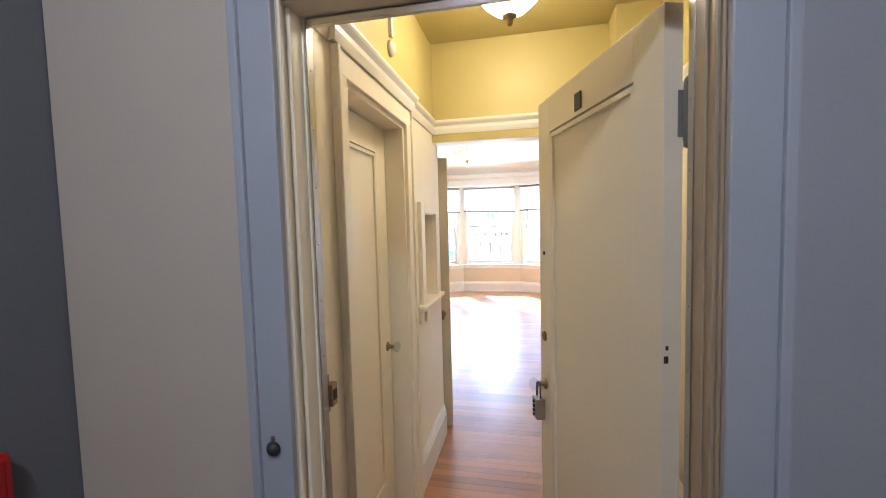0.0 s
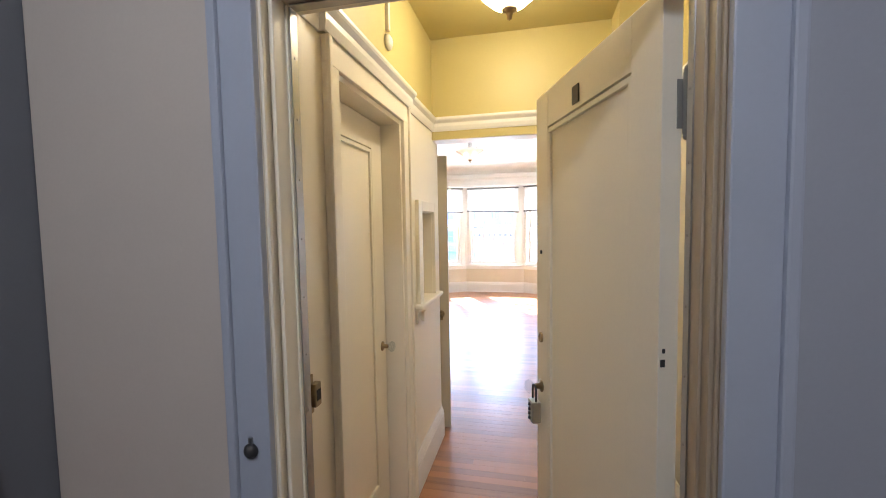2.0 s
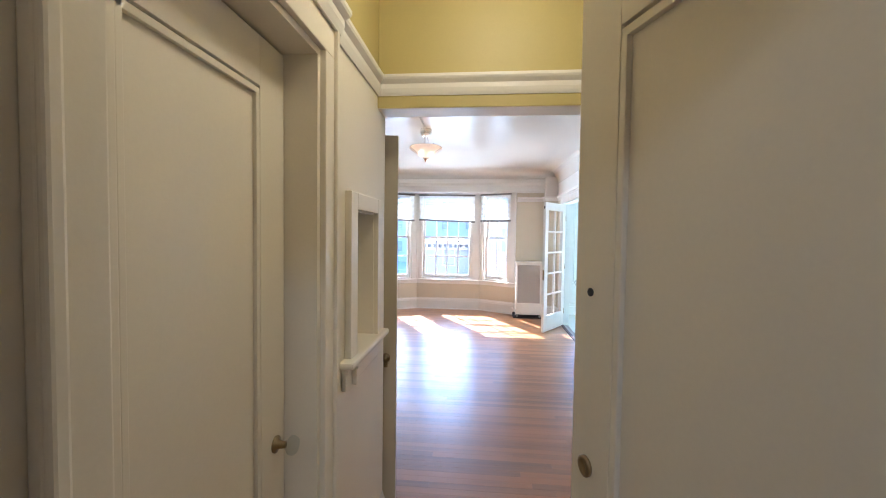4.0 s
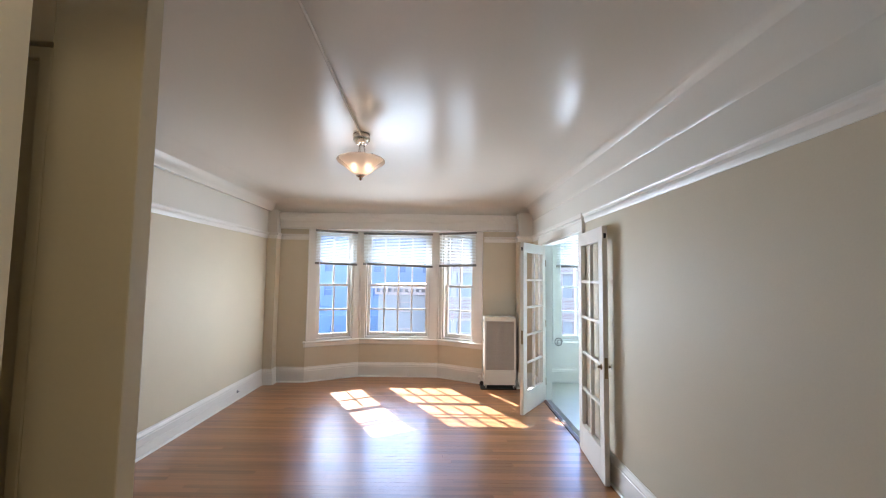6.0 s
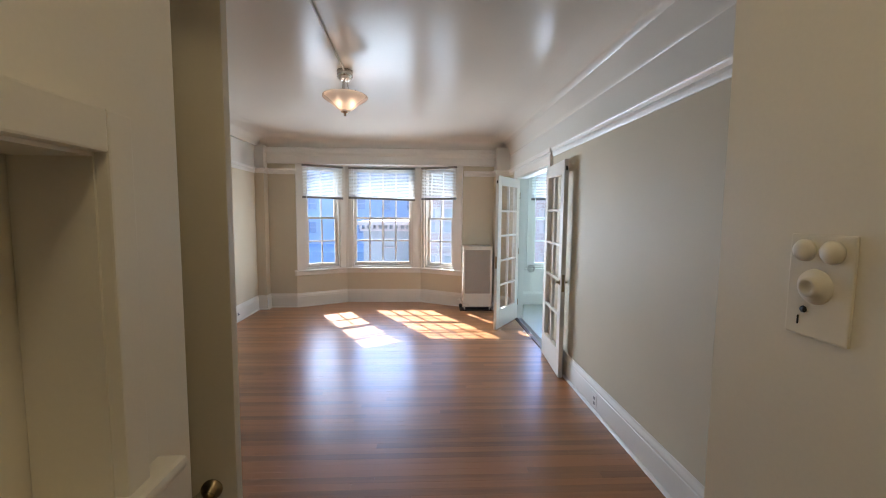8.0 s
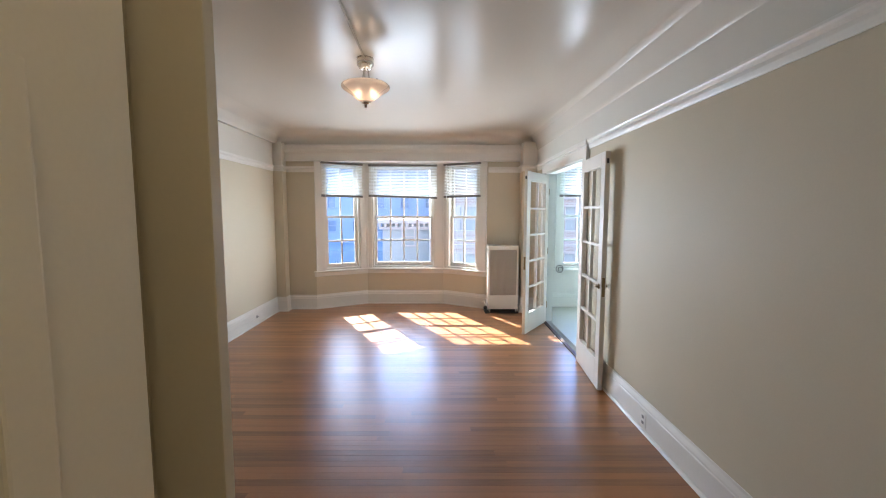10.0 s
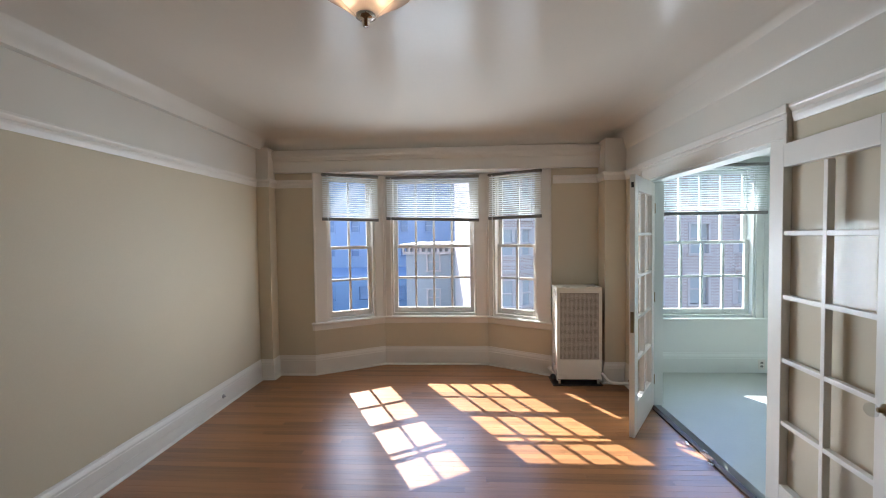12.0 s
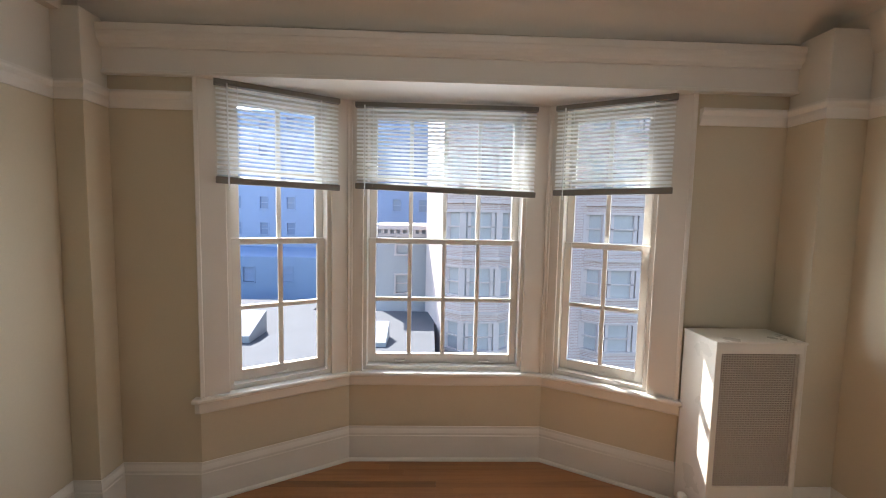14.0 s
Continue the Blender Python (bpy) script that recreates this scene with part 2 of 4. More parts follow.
wall("wall_front_right", (XR, YG), BR, 0, ZC, WALL, "cream painted plaster wall behind the heater", 0.16)
bay_walls = []
WINS = []
for nm, a, b, w0, w1 in (("wall_bay_right", BR, B2, 0.165, 0.71), ("wall_bay_centre", B2, B1, 0.145, 1.178), ("wall_bay_left", B1, BL, 0.118, 0.69)):
    wall(nm, a, b, 0, 2.6, WALL, "cream painted bay wall around a sash window", 0.16, [(w0, w1, WZ0, WZ1)], ext=(0.0, 0.0))
    WINS.append((a, b, w0, w1))
bm = bmesh.new()
for x, y in (B1, B2):
    lathe(bm, [(0.0, 0), (0.10, 0), (0.10, 2.6), (0, 2.6)], Matrix.Translation((x, y + 0.112, 0)), 12)
setting("bay_corner_post", bm, TRIM, "white painted outer corner posts of the bay", "post")

# hall walls
wall("wall_hall_left", (HL, YB), (HL, YE), 0, ZC, HALLW, "ivory painted hall wall with a closet door and a niche", 0.12,
     [(YB - 2.757, YB - 2.46, 1.07, 1.605), (YB - 2.16, YB - 1.46, 0, 2.05)], ext=(0, 0.1))
wall("wall_hall_right", (HR, YR), (HR, YB), 0, ZC, HALLW, "ivory painted hall wall with an intercom plate", 0.22)
wall("wall_hall_return", (HR2, YR), (HR + 0.22, YR), 0, ZC, HALLW, "ivory painted hall wall return", 0.1)
wall("wall_hall_recess", (HR2, YE - 0.1), (HR2, YR + 0.1), 0, ZC, HALLW, "ivory painted hall wall behind the entry door", 0.12, [(0.83, 1.50, 0, 2.03)])
bm = B(HL, HR, YB - 0.14, YB - 0.003, 2.08, ZC)
setting("lintel", bm, HALLW, "ivory painted lintel over the hall opening", "lintel")
bm = bmesh.new()
box(bm, -3.0, HL - 0.26, 1.0, 1.1, 0, ZC), box(bm, -1.7, -1.6, 1.1, YB - 0.14, 0, ZC)
setting("wall_closet", bm, HALLW, "plain closet walls", "wall")
setting("niche_back", B(HL - 0.135, HL - 0.121, 2.45, 2.86, 1.0, 1.64), HALLW, "ivory painted back of the wall niche", "niche")
# yellow upper hall surfaces above the rail
bm = bmesh.new()
run(bm, [(HR, YR + 0.0), (HR, YB - 0.14), (HL, YB - 0.14), (HL, YE)], [(0.0, ZR1 - 0.02), (0.003, ZR1 - 0.02), (0.003, ZC), (0, ZC)])
run(bm, [(HR2, YE), (HR2, YR), (HR, YR)], [(0.0, ZR1 - 0.02), (0.003, ZR1 - 0.02), (0.003, ZC), (0, ZC)])
setting("upper_wall_hall", bm, HALLY, "yellow painted upper hall wall above the rail", "wall")
bm = B(HL, HR, YB - 0.1435, YB - 0.14, 2.083, ZR0)
setting("lintel_band", bm, HALLY, "yellow painted band under the hall rail", "wall")

# entry wall and corridor
EJ0, EJ1, EZ = -0.257, 0.618, 2.05
wall("wall_entry", (EJ0 - 0.64, 0.94), (2.2, 0.94), 0, 2.9, CORR, "grey painted corridor wall around the entry door", -0.16, [(0.62, 0.66 + EJ1 - EJ0, 0, EZ + 0.02)])
wall("wall_corridor_left", (-0.90, 1.0), (-0.90, -2.2), 0, 2.9, CORRD, "dark slate grey corridor wall", 0.12)
wall("wall_corridor_right", (2.2, -2.2), (2.2, 1.1), 0, 2.9, CORR, "grey painted corridor wall", 0.12)
wall("wall_corridor_back", (-1.1, -2.2), (2.3, -2.2), 0, 2.9, CORR, "grey painted corridor wall", 0.12)
setting("ceiling_corridor", B(-1.1, 2.3, -2.3, 1.1, 2.9, 3.0), CORR, "grey painted corridor ceiling", "ceiling")
setting("floor_corridor", B(-1.1, 2.3, -2.3, 0.98, -0.06, 0), mat("brown corridor carpet", (0.09, 0.06, 0.05), 0.9, 0.2, 6, 200, 0.4), "dark brown corridor carpet", "floor")
setting("door_sill", B(EJ0, EJ1, 0.94, 1.10, -0.03, 0.012, bev=0.004), OAK, "worn oak entry door sill", "sill")

# sunroom
SX0, SX1, SY0, SY1, SZ = XR + 0.12, 3.60, 5.2, 8.93, 2.62
wall("wall_sunroom_front", (SX1, SY1), (SX0, SY1), 0, SZ, MINT, "pale mint painted sunroom wall around a window", 0.16, [(SX1 - 3.03, SX1 - 1.97, 0.62, WZ1)], ext=(0.1, 0.1))
wall("wall_sunroom_right", (SX1, SY0), (SX1, SY1), 0, SZ, MINT, "pale mint painted sunroom wall", 0.12, ext=(0.1, 0.0))
wall("wall_sunroom_back", (SX0, SY0), (SX1, SY0), 0, SZ, MINT, "pale mint painted sunroom wall", 0.12)
setting("lining_sunroom", B(SX0 + 0.0, SX0 + 0.004, DY1, SY1, 0, SZ), MINT, "pale mint painted sunroom wall beside the doors", "wall")
setting("floor_sunroom", B(SX0 - 0.02, SX1, SY0, SY1, -0.06, 0.004), VINYL, "pale grey-green sheet vinyl sunroom floor", "floor")
setting("ceiling_sunroom", B(SX0 - 0.02, SX1 + 0.1, SY0 - 0.1, SY1 + 0.16, SZ, SZ + 0.1), MINT, "pale sunroom ceiling", "ceiling")

# ceilings
setting("ceiling", B(XL - 0.2, XR + 0.2, YB - 0.003, YG + 0.05, ZC, ZC + 0.12), CEIL, "glossy off-white painted ceiling", "ceiling")
setting("ceiling_hall", B(-2.0, HR2 + 0.2, YE - 0.2, YB - 0.003, ZC, ZC + 0.12), HALLY, "yellow painted hall ceiling", "ceiling")
bm = bmesh.new()
plan = [(-2.33, 8.755), (1.275, 8.755), (1.275, 8.84), (0.80, 8.86), (0.13, 9.30), (-1.21, 9.30), (-1.94, 8.86), (-2.33, 8.84)]
low, top = ([bm.verts.new((x, y, z)) for x, y in plan] for z in (2.315, 2.70))
bm.faces.new(low[::-1]), bm.faces.new(top)
for i in range(len(plan)):
    j = (i + 1) % len(plan)
    bm.faces.new((low[i], low[j], top[j], top[i]))
setting("ceiling_bay", bm, TRIM, "white painted bay soffit", "ceiling")

setting("beam_sunroom", B(SX0, SX1, SY1 - 0.3, SY1, 2.40, SZ), MINT, "pale painted sunroom ceiling beam", "beam")

# cove, lip and frieze
bm = bmesh.new()
R = [(XR, YB), (XR, 8.772), (XL, 8.772), (XL, YB)]
prof = [(0.0, 2.555), (0.022, 2.555), (0.03, 2.565)]
for i in range(1, 13):
    a = i / 12 * math.pi / 2
    prof.append((0.03 + 0.28 * (1 - math.cos(a)), 2.565 + (ZC - 2.567) * math.sin(a)))
prof += [(0.0, ZC - 0.002)]
run(bm, R, prof, closed=True)
for f in bm.faces:
    f.smooth = True
cove = setting("cove", bm, CEIL, "glossy off-white plaster cove below the ceiling", "cove")
cove.data.set_sharp_from_angle(angle=radians(40))
# on the left wall the cove ends in a proud lip
bm = bmesh.new()
run(bm, [(XL, PIL), (XL, YB)], [(0, 2.545), (0.052, 2.545), (0.058, 2.553), (0.064, 2.59), (0.073, 2.625), (0.088, 2.655), (0.112, 2.682), (0.10, 2.69), (0, 2.69)])
for f in bm.faces:
    f.smooth = True
lip = setting("cove_lip", bm, CEIL, "off-white plaster lip below the cove", "cove")
lip.data.set_sharp_from_angle(angle=radians(40))
# on the right wall the plaster runs into the cove over a soft ridge
bm = bmesh.new()
run(bm, [(XR, YB), (XR, 8.772)], [(0, 2.44), (0.006, 2.452), (0.013, 2.466), (0.018, 2.49), (0.028, 2.53), (0.040, 2.57), (0.052, 2.615), (0.066, 2.66), (0.06, 2.675), (0, 2.68)])
for f in bm.faces:
    f.smooth = True
ridge = setting("cove_ridge", bm, CEIL, "off-white plaster ridge between frieze and cove", "cove")
ridge.data.set_sharp_from_angle(angle=radians(50))
bm = bmesh.new()
run(bm, [(XR, YB), (XR, PIR)], [(0, ZR1 - 0.03), (0.003, ZR1 - 0.03), (0.003, 2.56), (0, 2.56)])
run(bm, [(XL, PIL), (XL, YB)], [(0, ZR1 - 0.03), (0.003, ZR1 - 0.03), (0.003, 2.56), (0, 2.56)])
run(bm, [(XL, YB), (HL - 0.07, YB)], [(0, ZR1 - 0.03), (0.003, ZR1 - 0.03), (0.003, 2.56), (0, 2.56)])
run(bm, [(HL - 0.07, YB), (XR, YB)], [(0, ZR1 - 0.03), (0.003, ZR1 - 0.03), (0.003, 2.56), (0, 2.56)])
setting("frieze", bm, FRIEZE, "off-white painted frieze above the picture rail", "wall")
for nm, x0, x1, y1 in (("pilaster_left", XL, -2.33, YF), ("pilaster_right", XP, XR, YG)):
    y0 = PIL if x0 < 0 else PIR
    bm = B(x0, x1, y0, y1, 0, 2.17, bev=0.004)
    setting(nm, bm, WALL, "cream painted corner pilaster", "pilaster")
    setting(nm + "_cap", B(x0, x1, y0, y1, 2.17, 2.565, bev=0.004), FRIEZE, "off-white painted top of the corner pilaster", "pilaster")

# header beam over the bay
bm = bmesh.new()
YH = 8.745
bp = [(0, 2.30), (0.012, 2.30), (0.012, 2.315), (0, 2.32), (0, 2.425), (0.012, 2.43), (0.016, 2.445), (0.03, 2.46), (0.036, 2.475), (0.036, 2.495), (0.04, 2.50), (0.04, 2.53), (-0.012, 2.535), (-0.012, 2.562), (-0.13, 2.562), (-0.13, 2.30)]
run(bm, [(XP, YH), (-2.33, YH)], bp)
setting("beam", bm, TRIM, "white painted header beam with mouldings over the bay", "beam")

# picture rail
rail = [(0, ZR0), (0.008, ZR0), (0.012, ZR0 + 0.012), (0.016, ZR0 + 0.03), (0.016, ZR0 + 0.05), (0.03, ZR0 + 0.066), (0.034, ZR0 + 0.075), (0.034, ZR1), (0, ZR1)]


def moulding(name, lines, prof, material, label, category="trim"):
    bm = bmesh.new()
    for ln in lines:
        run(bm, ln, prof)
    return setting(name, bm, material, label, category)


moulding("picture_rail", [
    [(HR, YB), (XR, YB), (XR, DY0 - 0.138)],
    [(XR, DY1 + 0.138), (XR, PIR), (XP, PIR), (XP, YG), (BR[0] + 0.012, YG)],
    [(BL[0] + 0.012, YF), (-2.33, YF), (-2.33, PIL), (XL, PIL), (XL, YB), (-1.25, YB)]], rail, TRIM, "white painted picture rail moulding")
moulding("hall_rail", [[(HR2, YE), (HR2, YR), (HR, YR), (HR, YB - 0.14), (HL, YB - 0.14), (HL, 2.25), (HL + 0.022, 2.25), (HL + 0.022, 1.36), (HL, 1.36), (HL, YE)]], rail, TRIM, "ivory painted hall picture rail")

# shoe moulding
shoe = [(0.02, 0.0), (0.036, 0.0), (0.035, 0.008), (0.03, 0.015), (0.02, 0.019)]

# baseboards
base = [(0, 0), (0.02, 0), (0.02, 0.165), (0.016, 0.17), (0.016, 0.184), (0.011, 0.198), (0.006, 0.21), (0.004, 0.225), (0, 0.225)]
moulding("baseboard", [
    [(HR, YB), (XR, YB), (XR, DY0 - 0.12)],
    [(XR, DY1 + 0.12), (XR, PIR), (XP, PIR), (XP, YG), BR, B2, B1, BL, (-2.33, YF), (-2.33, PIL), (XL, PIL), (XL, YB), (-1.25, YB)]], base, TRIM, "tall white painted baseboard")
moulding("baseboard_hall", [[(HR2, YE), (HR2, YR), (HR, YR), (HR, YB)], [(HL, YB), (HL, 2.27)], [(HL, 1.35), (HL, YE)]], base, TRIM, "tall ivory painted hall baseboard")
moulding("shoe_moulding", [
    [(HR, YB), (XR, YB), (XR, DY0 - 0.12)],
    [(XR, DY1 + 0.12), (XR, PIR), (XP, PIR), (XP, YG), BR, B2, B1, BL, (-2.33, YF), (-2.33, PIL), (XL, PIL), (XL, YB), (-1.25, YB)]], shoe, TRIM, "white painted shoe moulding along the floor")
moulding("baseboard_sunroom", [[(SX1, SY0), (SX1, SY1), (SX0, SY1), (SX0, DY1 + 0.1)]], base, MINT, "pale painted sunroom baseboard")
moulding("rail_sunroom", [[(SX1, SY0), (SX1, SY1), (3.15, SY1)], [(1.9, SY1), (SX0, SY1)]], rail, MINT, "pale painted sunroom rail")


# ---- windows ----
def sash_window(nm, a, b, w0, w1, z0, z1, cols, trim_l, trim_r, material, lifts):
    m, length = frame_of(a, b)
    w = thing(nm, m @ Matrix.Translation(((w0 + w1) / 2, 0, z0)), "white painted double-hung sash window with small panes", "window", "sash windows", "structure")
    hw, h = (w1 - w0) / 2, z1 - z0
    mid = 0.845
    bm = bmesh.new()
    for s in (-1, 1):
        box(bm, s * hw, s * (hw - 0.022), -0.16, -0.002, 0.03, h)
    box(bm, -hw, hw, -0.16, -0.002, h - 0.022, h), box(bm, -hw, hw, -0.2, -0.012, 0.0, 0.03)
    part("window_frame", bm, material, w)
    for name, y0, zb, zt, rb, rt in (("lower_sash", -0.062, 0.032, mid + 0.02, 0.062, 0.036), ("upper_sash", -0.104, mid - 0.018, h - 0.024, 0.036, 0.05)):
        bm = bmesh.new()
        st, x1 = 0.045, hw - 0.024
        for s in (-1, 1):
            box(bm, s * x1, s * (x1 - st), y0 - 0.036, y0, zb, zt, bev=0.003)
        box(bm, -x1 + st, x1 - st, y0 - 0.036, y0 - 0.001, zb, zb + rb, bev=0.003)
        box(bm, -x1 + st, x1 - st, y0 - 0.036, y0 - 0.001, zt - rt, zt, bev=0.003)
        gx, gz0, gz1 = x1 - st, zb + rb, zt - rt
        sa = part(name, bm, material, w)
        for i in range(1, cols):
            x = -gx + 2 * gx * i / cols
            part("muntin", B(x - 0.013, x + 0.013, y0 - 0.034, y0 - 0.003, gz0, gz1, bev=0.003), material, sa)
        zm = (gz0 + gz1) / 2
        part("muntin", B(-gx, gx, y0 - 0.031, y0 - 0.004, zm - 0.013, zm + 0.013, bev=0.003), material, sa)
        for i in range(cols):
            for j in range(2):
                xa, za = -gx + 2 * gx * i / cols, gz0 + (gz1 - gz0) * j / 2
                g = part("pane", B(xa, xa + 2 * gx / cols, y0 - 0.02, y0 - 0.017, za, za + (gz1 - gz0) / 2), PANE, sa)
                g.visible_shadow = False
        if name == "lower_sash":
            for x in lifts:
                bm = bmesh.new()
                tube(bm, [(x - 0.035, y0 - 0.002, zb + 0.022), (x - 0.032, y0 + 0.012, zb + 0.018), (x, y0 + 0.018, zb + 0.015), (x + 0.032, y0 + 0.012, zb + 0.018), (x + 0.035, y0 - 0.002, zb + 0.022)], 0.005)
                part("sash_lift", bm, material, sa, "painted sash lift")
    # casing on the room side
    bm = bmesh.new()
    for x0, x1 in ((-hw - trim_r, -hw), (hw, hw + trim_l)):
        box(bm, x0, x1, 0.0, 0.018, 0.0, h, bev=0.004)
        o = x0 if x0 < 0 else x1
        box(bm, *((o, o + 0.022) if x0 < 0 else (o - 0.022, o)), 0.016, 0.03, 0.0, h, bev=0.005)
    box(bm, -hw - trim_r + 0.002, hw + trim_l - 0.002, 0.0, 0.021, h, 1.78, bev=0.004)
    part("casing", bm, TRIM if material is TRIM else material, w)
    return w


def blind(a, b, c, width, z_top, z_bot, tilt, out=0.05, n=20):
    m, length = frame_of(a, b)
    k = thing("window_blind", m @ Matrix.Translation((c, out, z_top)), "half-raised white venetian blind with a grey bottom rail", "blind", "venetian blinds")
    part("headrail", B(-width / 2, width / 2, -0.02, 0.022, -0.028, 0.0, bev=0.003), SLATR, k)
    drop = z_top - z_bot
    hw = width / 2
    sl = Matrix.Rotation(tilt, 4, "Y")
    bm = bmesh.new()
    pts = [(-0.0125, 0.0), (-0.006, 0.0018), (0.0, 0.0024), (0.006, 0.0018), (0.0125, 0.0)]
    tl = radians(-38)
    vs = []
    for x in (-hw + 0.008, hw - 0.008):
        vs.append([bm.verts.new((x, y * math.cos(tl) - z * math.sin(tl), y * math.sin(tl) + z * math.cos(tl))) for y, z in pts])
        vs.append([bm.verts.new((x, y * math.cos(tl) - (z - 0.0008) * math.sin(tl), y * math.sin(tl) + (z - 0.0008) * math.cos(tl))) for y, z in pts])
    for i in range(4):
        bm.faces.new((vs[0][i], vs[0][i + 1], vs[2][i + 1], vs[2][i])).smooth = True
        bm.faces.new((vs[1][i + 1], vs[1][i], vs[3][i], vs[3][i + 1])).smooth = True
    me = mesh("slat", bm, SLAT)
    for i in range(n):
        z = -0.045 - (drop - 0.085) * i / (n - 1)
        s = new("slat", me)
        s.parent = k
        f = (i / (n - 1)) ** 2
        s.matrix_local = Matrix.Translation((0, 0, z)) @ Matrix.Rotation(tilt * f + random.uniform(-0.002, 0.002), 4, "Y") @ Matrix.Rotation(random.uniform(-0.02, 0.02), 4, "X")
    bm = bmesh.new()
    box(bm, -hw, hw, -0.014, 0.016, -drop, -drop + 0.036, bev=0.006)
    bmesh.ops.transform(bm, matrix=Matrix.Translation((0, 0, -drop)) @ sl @ Matrix.Translation((0, 0, drop)), verts=bm.verts)
    part("bottom_rail", bm, SLATR, k, "grey stack of gathered slats on the bottom rail")
    for x in (-hw + 0.11, hw - 0.11):
        bm = bmesh.new()
        tube(bm, [(x, 0.014, -0.03), (x, 0.015, -drop + 0.03)], 0.0015, 5)
        part("ladder_cord", bm, SLAT, k)
    bm = bmesh.new()
    tube(bm, [(hw - 0.06, 0.026, -0.02), (hw - 0.061, 0.03, -drop - 0.03)], 0.004, 6)
    part("wand", bm, SLAT, k)
    return k


(a, b, w0, w1) = WINS[0]
sash_window("window_1", a, b, w0, w1, WZ0, WZ1, 2, (Vector(b) - Vector(a)).length - w1, w0, TRIM, (0,))
blind(a, b, 0.42, 0.65, 2.30, 1.76, 0.012)
(a, b, w0, w1) = WINS[1]
sash_window("window_2", a, b, w0, w1, WZ0, WZ1, 4, (Vector(b) - Vector(a)).length - w1, w0, TRIM, (-0.28, 0.28))
blind(a, b, 0.662, 1.12, 2.295, 1.757, -0.03)
(a, b, w0, w1) = WINS[2]
sash_window("window_3", a, b, w0, w1, WZ0, WZ1, 2, (Vector(b) - Vector(a)).length - w1, w0, TRIM, (0,))
blind(a, b, 0.41, 0.66, 2.30, 1.76, -0.014)
a, b = (SX1, SY1), (SX0, SY1)
sash_window("window_4", a, b, SX1 - 3.03, SX1 - 1.97, 0.62, WZ1, 4, 0.10, 0.10, MINT, (-0.28, 0.28))
blind(a, b, SX1 - 2.52, 1.2, 2.33, 1.77, 0.004)

# unseen outer cornice added over the bay windows to cut high sun
bm = bmesh.new()
run(bm, [BR, B2, B1, BL], [(-0.17, 2.34), (-0.24, 2.34), (-0.28, 2.37), (-0.28, 2.42), (-0.17, 2.44)])
setting("added_sun_ledge", bm, PALEX, "pale unseen ledge added outside over the bay windows against high sun", "cornice")
# stool and apron round the bay
bm = bmesh.new()
bay = [(BR[0] + 0.02, YG), BR, B2, B1, BL, (BL[0] - 0.02, YF)]
run(bm, bay, [(0, 0.575), (0.045, 0.575), (0.052, 0.582), (0.052, 0.594), (0.045, 0.602), (-0.03, 0.602), (-0.03, 0.575)])
run(bm, bay, [(0, 0.51), (0.018, 0.51), (0.022, 0.52), (0.022, 0.576), (0, 0.576)])
setting("window_stool", bm, TRIM, "white painted window stool and apron round the bay", "sill")
setting("stool_sunroom", B(1.85, 3.15, SY1 - 0.045, SY1 + 0.02, 0.595, 0.622, bev=0.005), MINT, "pale painted sunroom window stool", "sill")


# ---- doors ----
def casing(name, m, x0, x1, z1, w, material, label, cap=0.0, sides=(1, 1)):
    """Door casing in a wall's local frame, round an opening x0-x1 up to z1."""
    bm = bmesh.new()
    for on, xa, xb, xo in ((sides[0], x0 - w, x0, x0 - w), (sides[1], x1, x1 + w, x1 + w - 0.022)):
        if on:
            box(bm, xa, xb, 0, 0.02, 0, z1, bev=0.004)
            box(bm, xo, xo + 0.022, 0.018, 0.032, 0, z1 + w, bev=0.005)
    box(bm, x0 - w * sides[0], x1 + w * sides[1], 0, 0.02, z1, z1 + w, bev=0.004)
    if cap:
        box(bm, x0 - w - 0.012, x1 + w + 0.012, 0, 0.045, z1 + w - 0.005, z1 + w + cap, bev=0.008)
        box(bm, x0 - w - 0.002, x1 + w + 0.002, 0, 0.03, z1 + w - 0.03, z1 + w - 0.005, bev=0.006)
    bmesh.ops.transform(bm, matrix=m, verts=bm.verts)
    return setting(name, bm, material, label, "trim")


mR, _ = frame_of((XR, YB), (XR, YF))
casing("trim_french_doors", mR, DY0 - YB, DY1 - YB, DZ, 0.125, TRIM, "white painted casing round the french doors", 0.042)
bm = bmesh.new()
box(bm, XR - 0.002, XR + 0.122, DY0 - 0.001, DY0 + 0.02, 0, DZ), box(bm, XR - 0.002, XR + 0.122, DY1 - 0.02, DY1 + 0.001, 0, DZ), box(bm, XR - 0.002, XR + 0.122, DY0 + 0.02, DY1 - 0.02, DZ - 0.02, DZ + 0.001)
setting("door_lining", bm, MINT, "white painted french door jambs", "trim")
setting("threshold", B(XR - 0.012, XR + 0.03, DY0, DY1, -0.02, 0.014, bev=0.004), mat("dark worn threshold", (0.09, 0.045, 0.025), 0.5, 0.3, 9, 80, 0.2), "dark worn wooden threshold between the floors", "threshold")


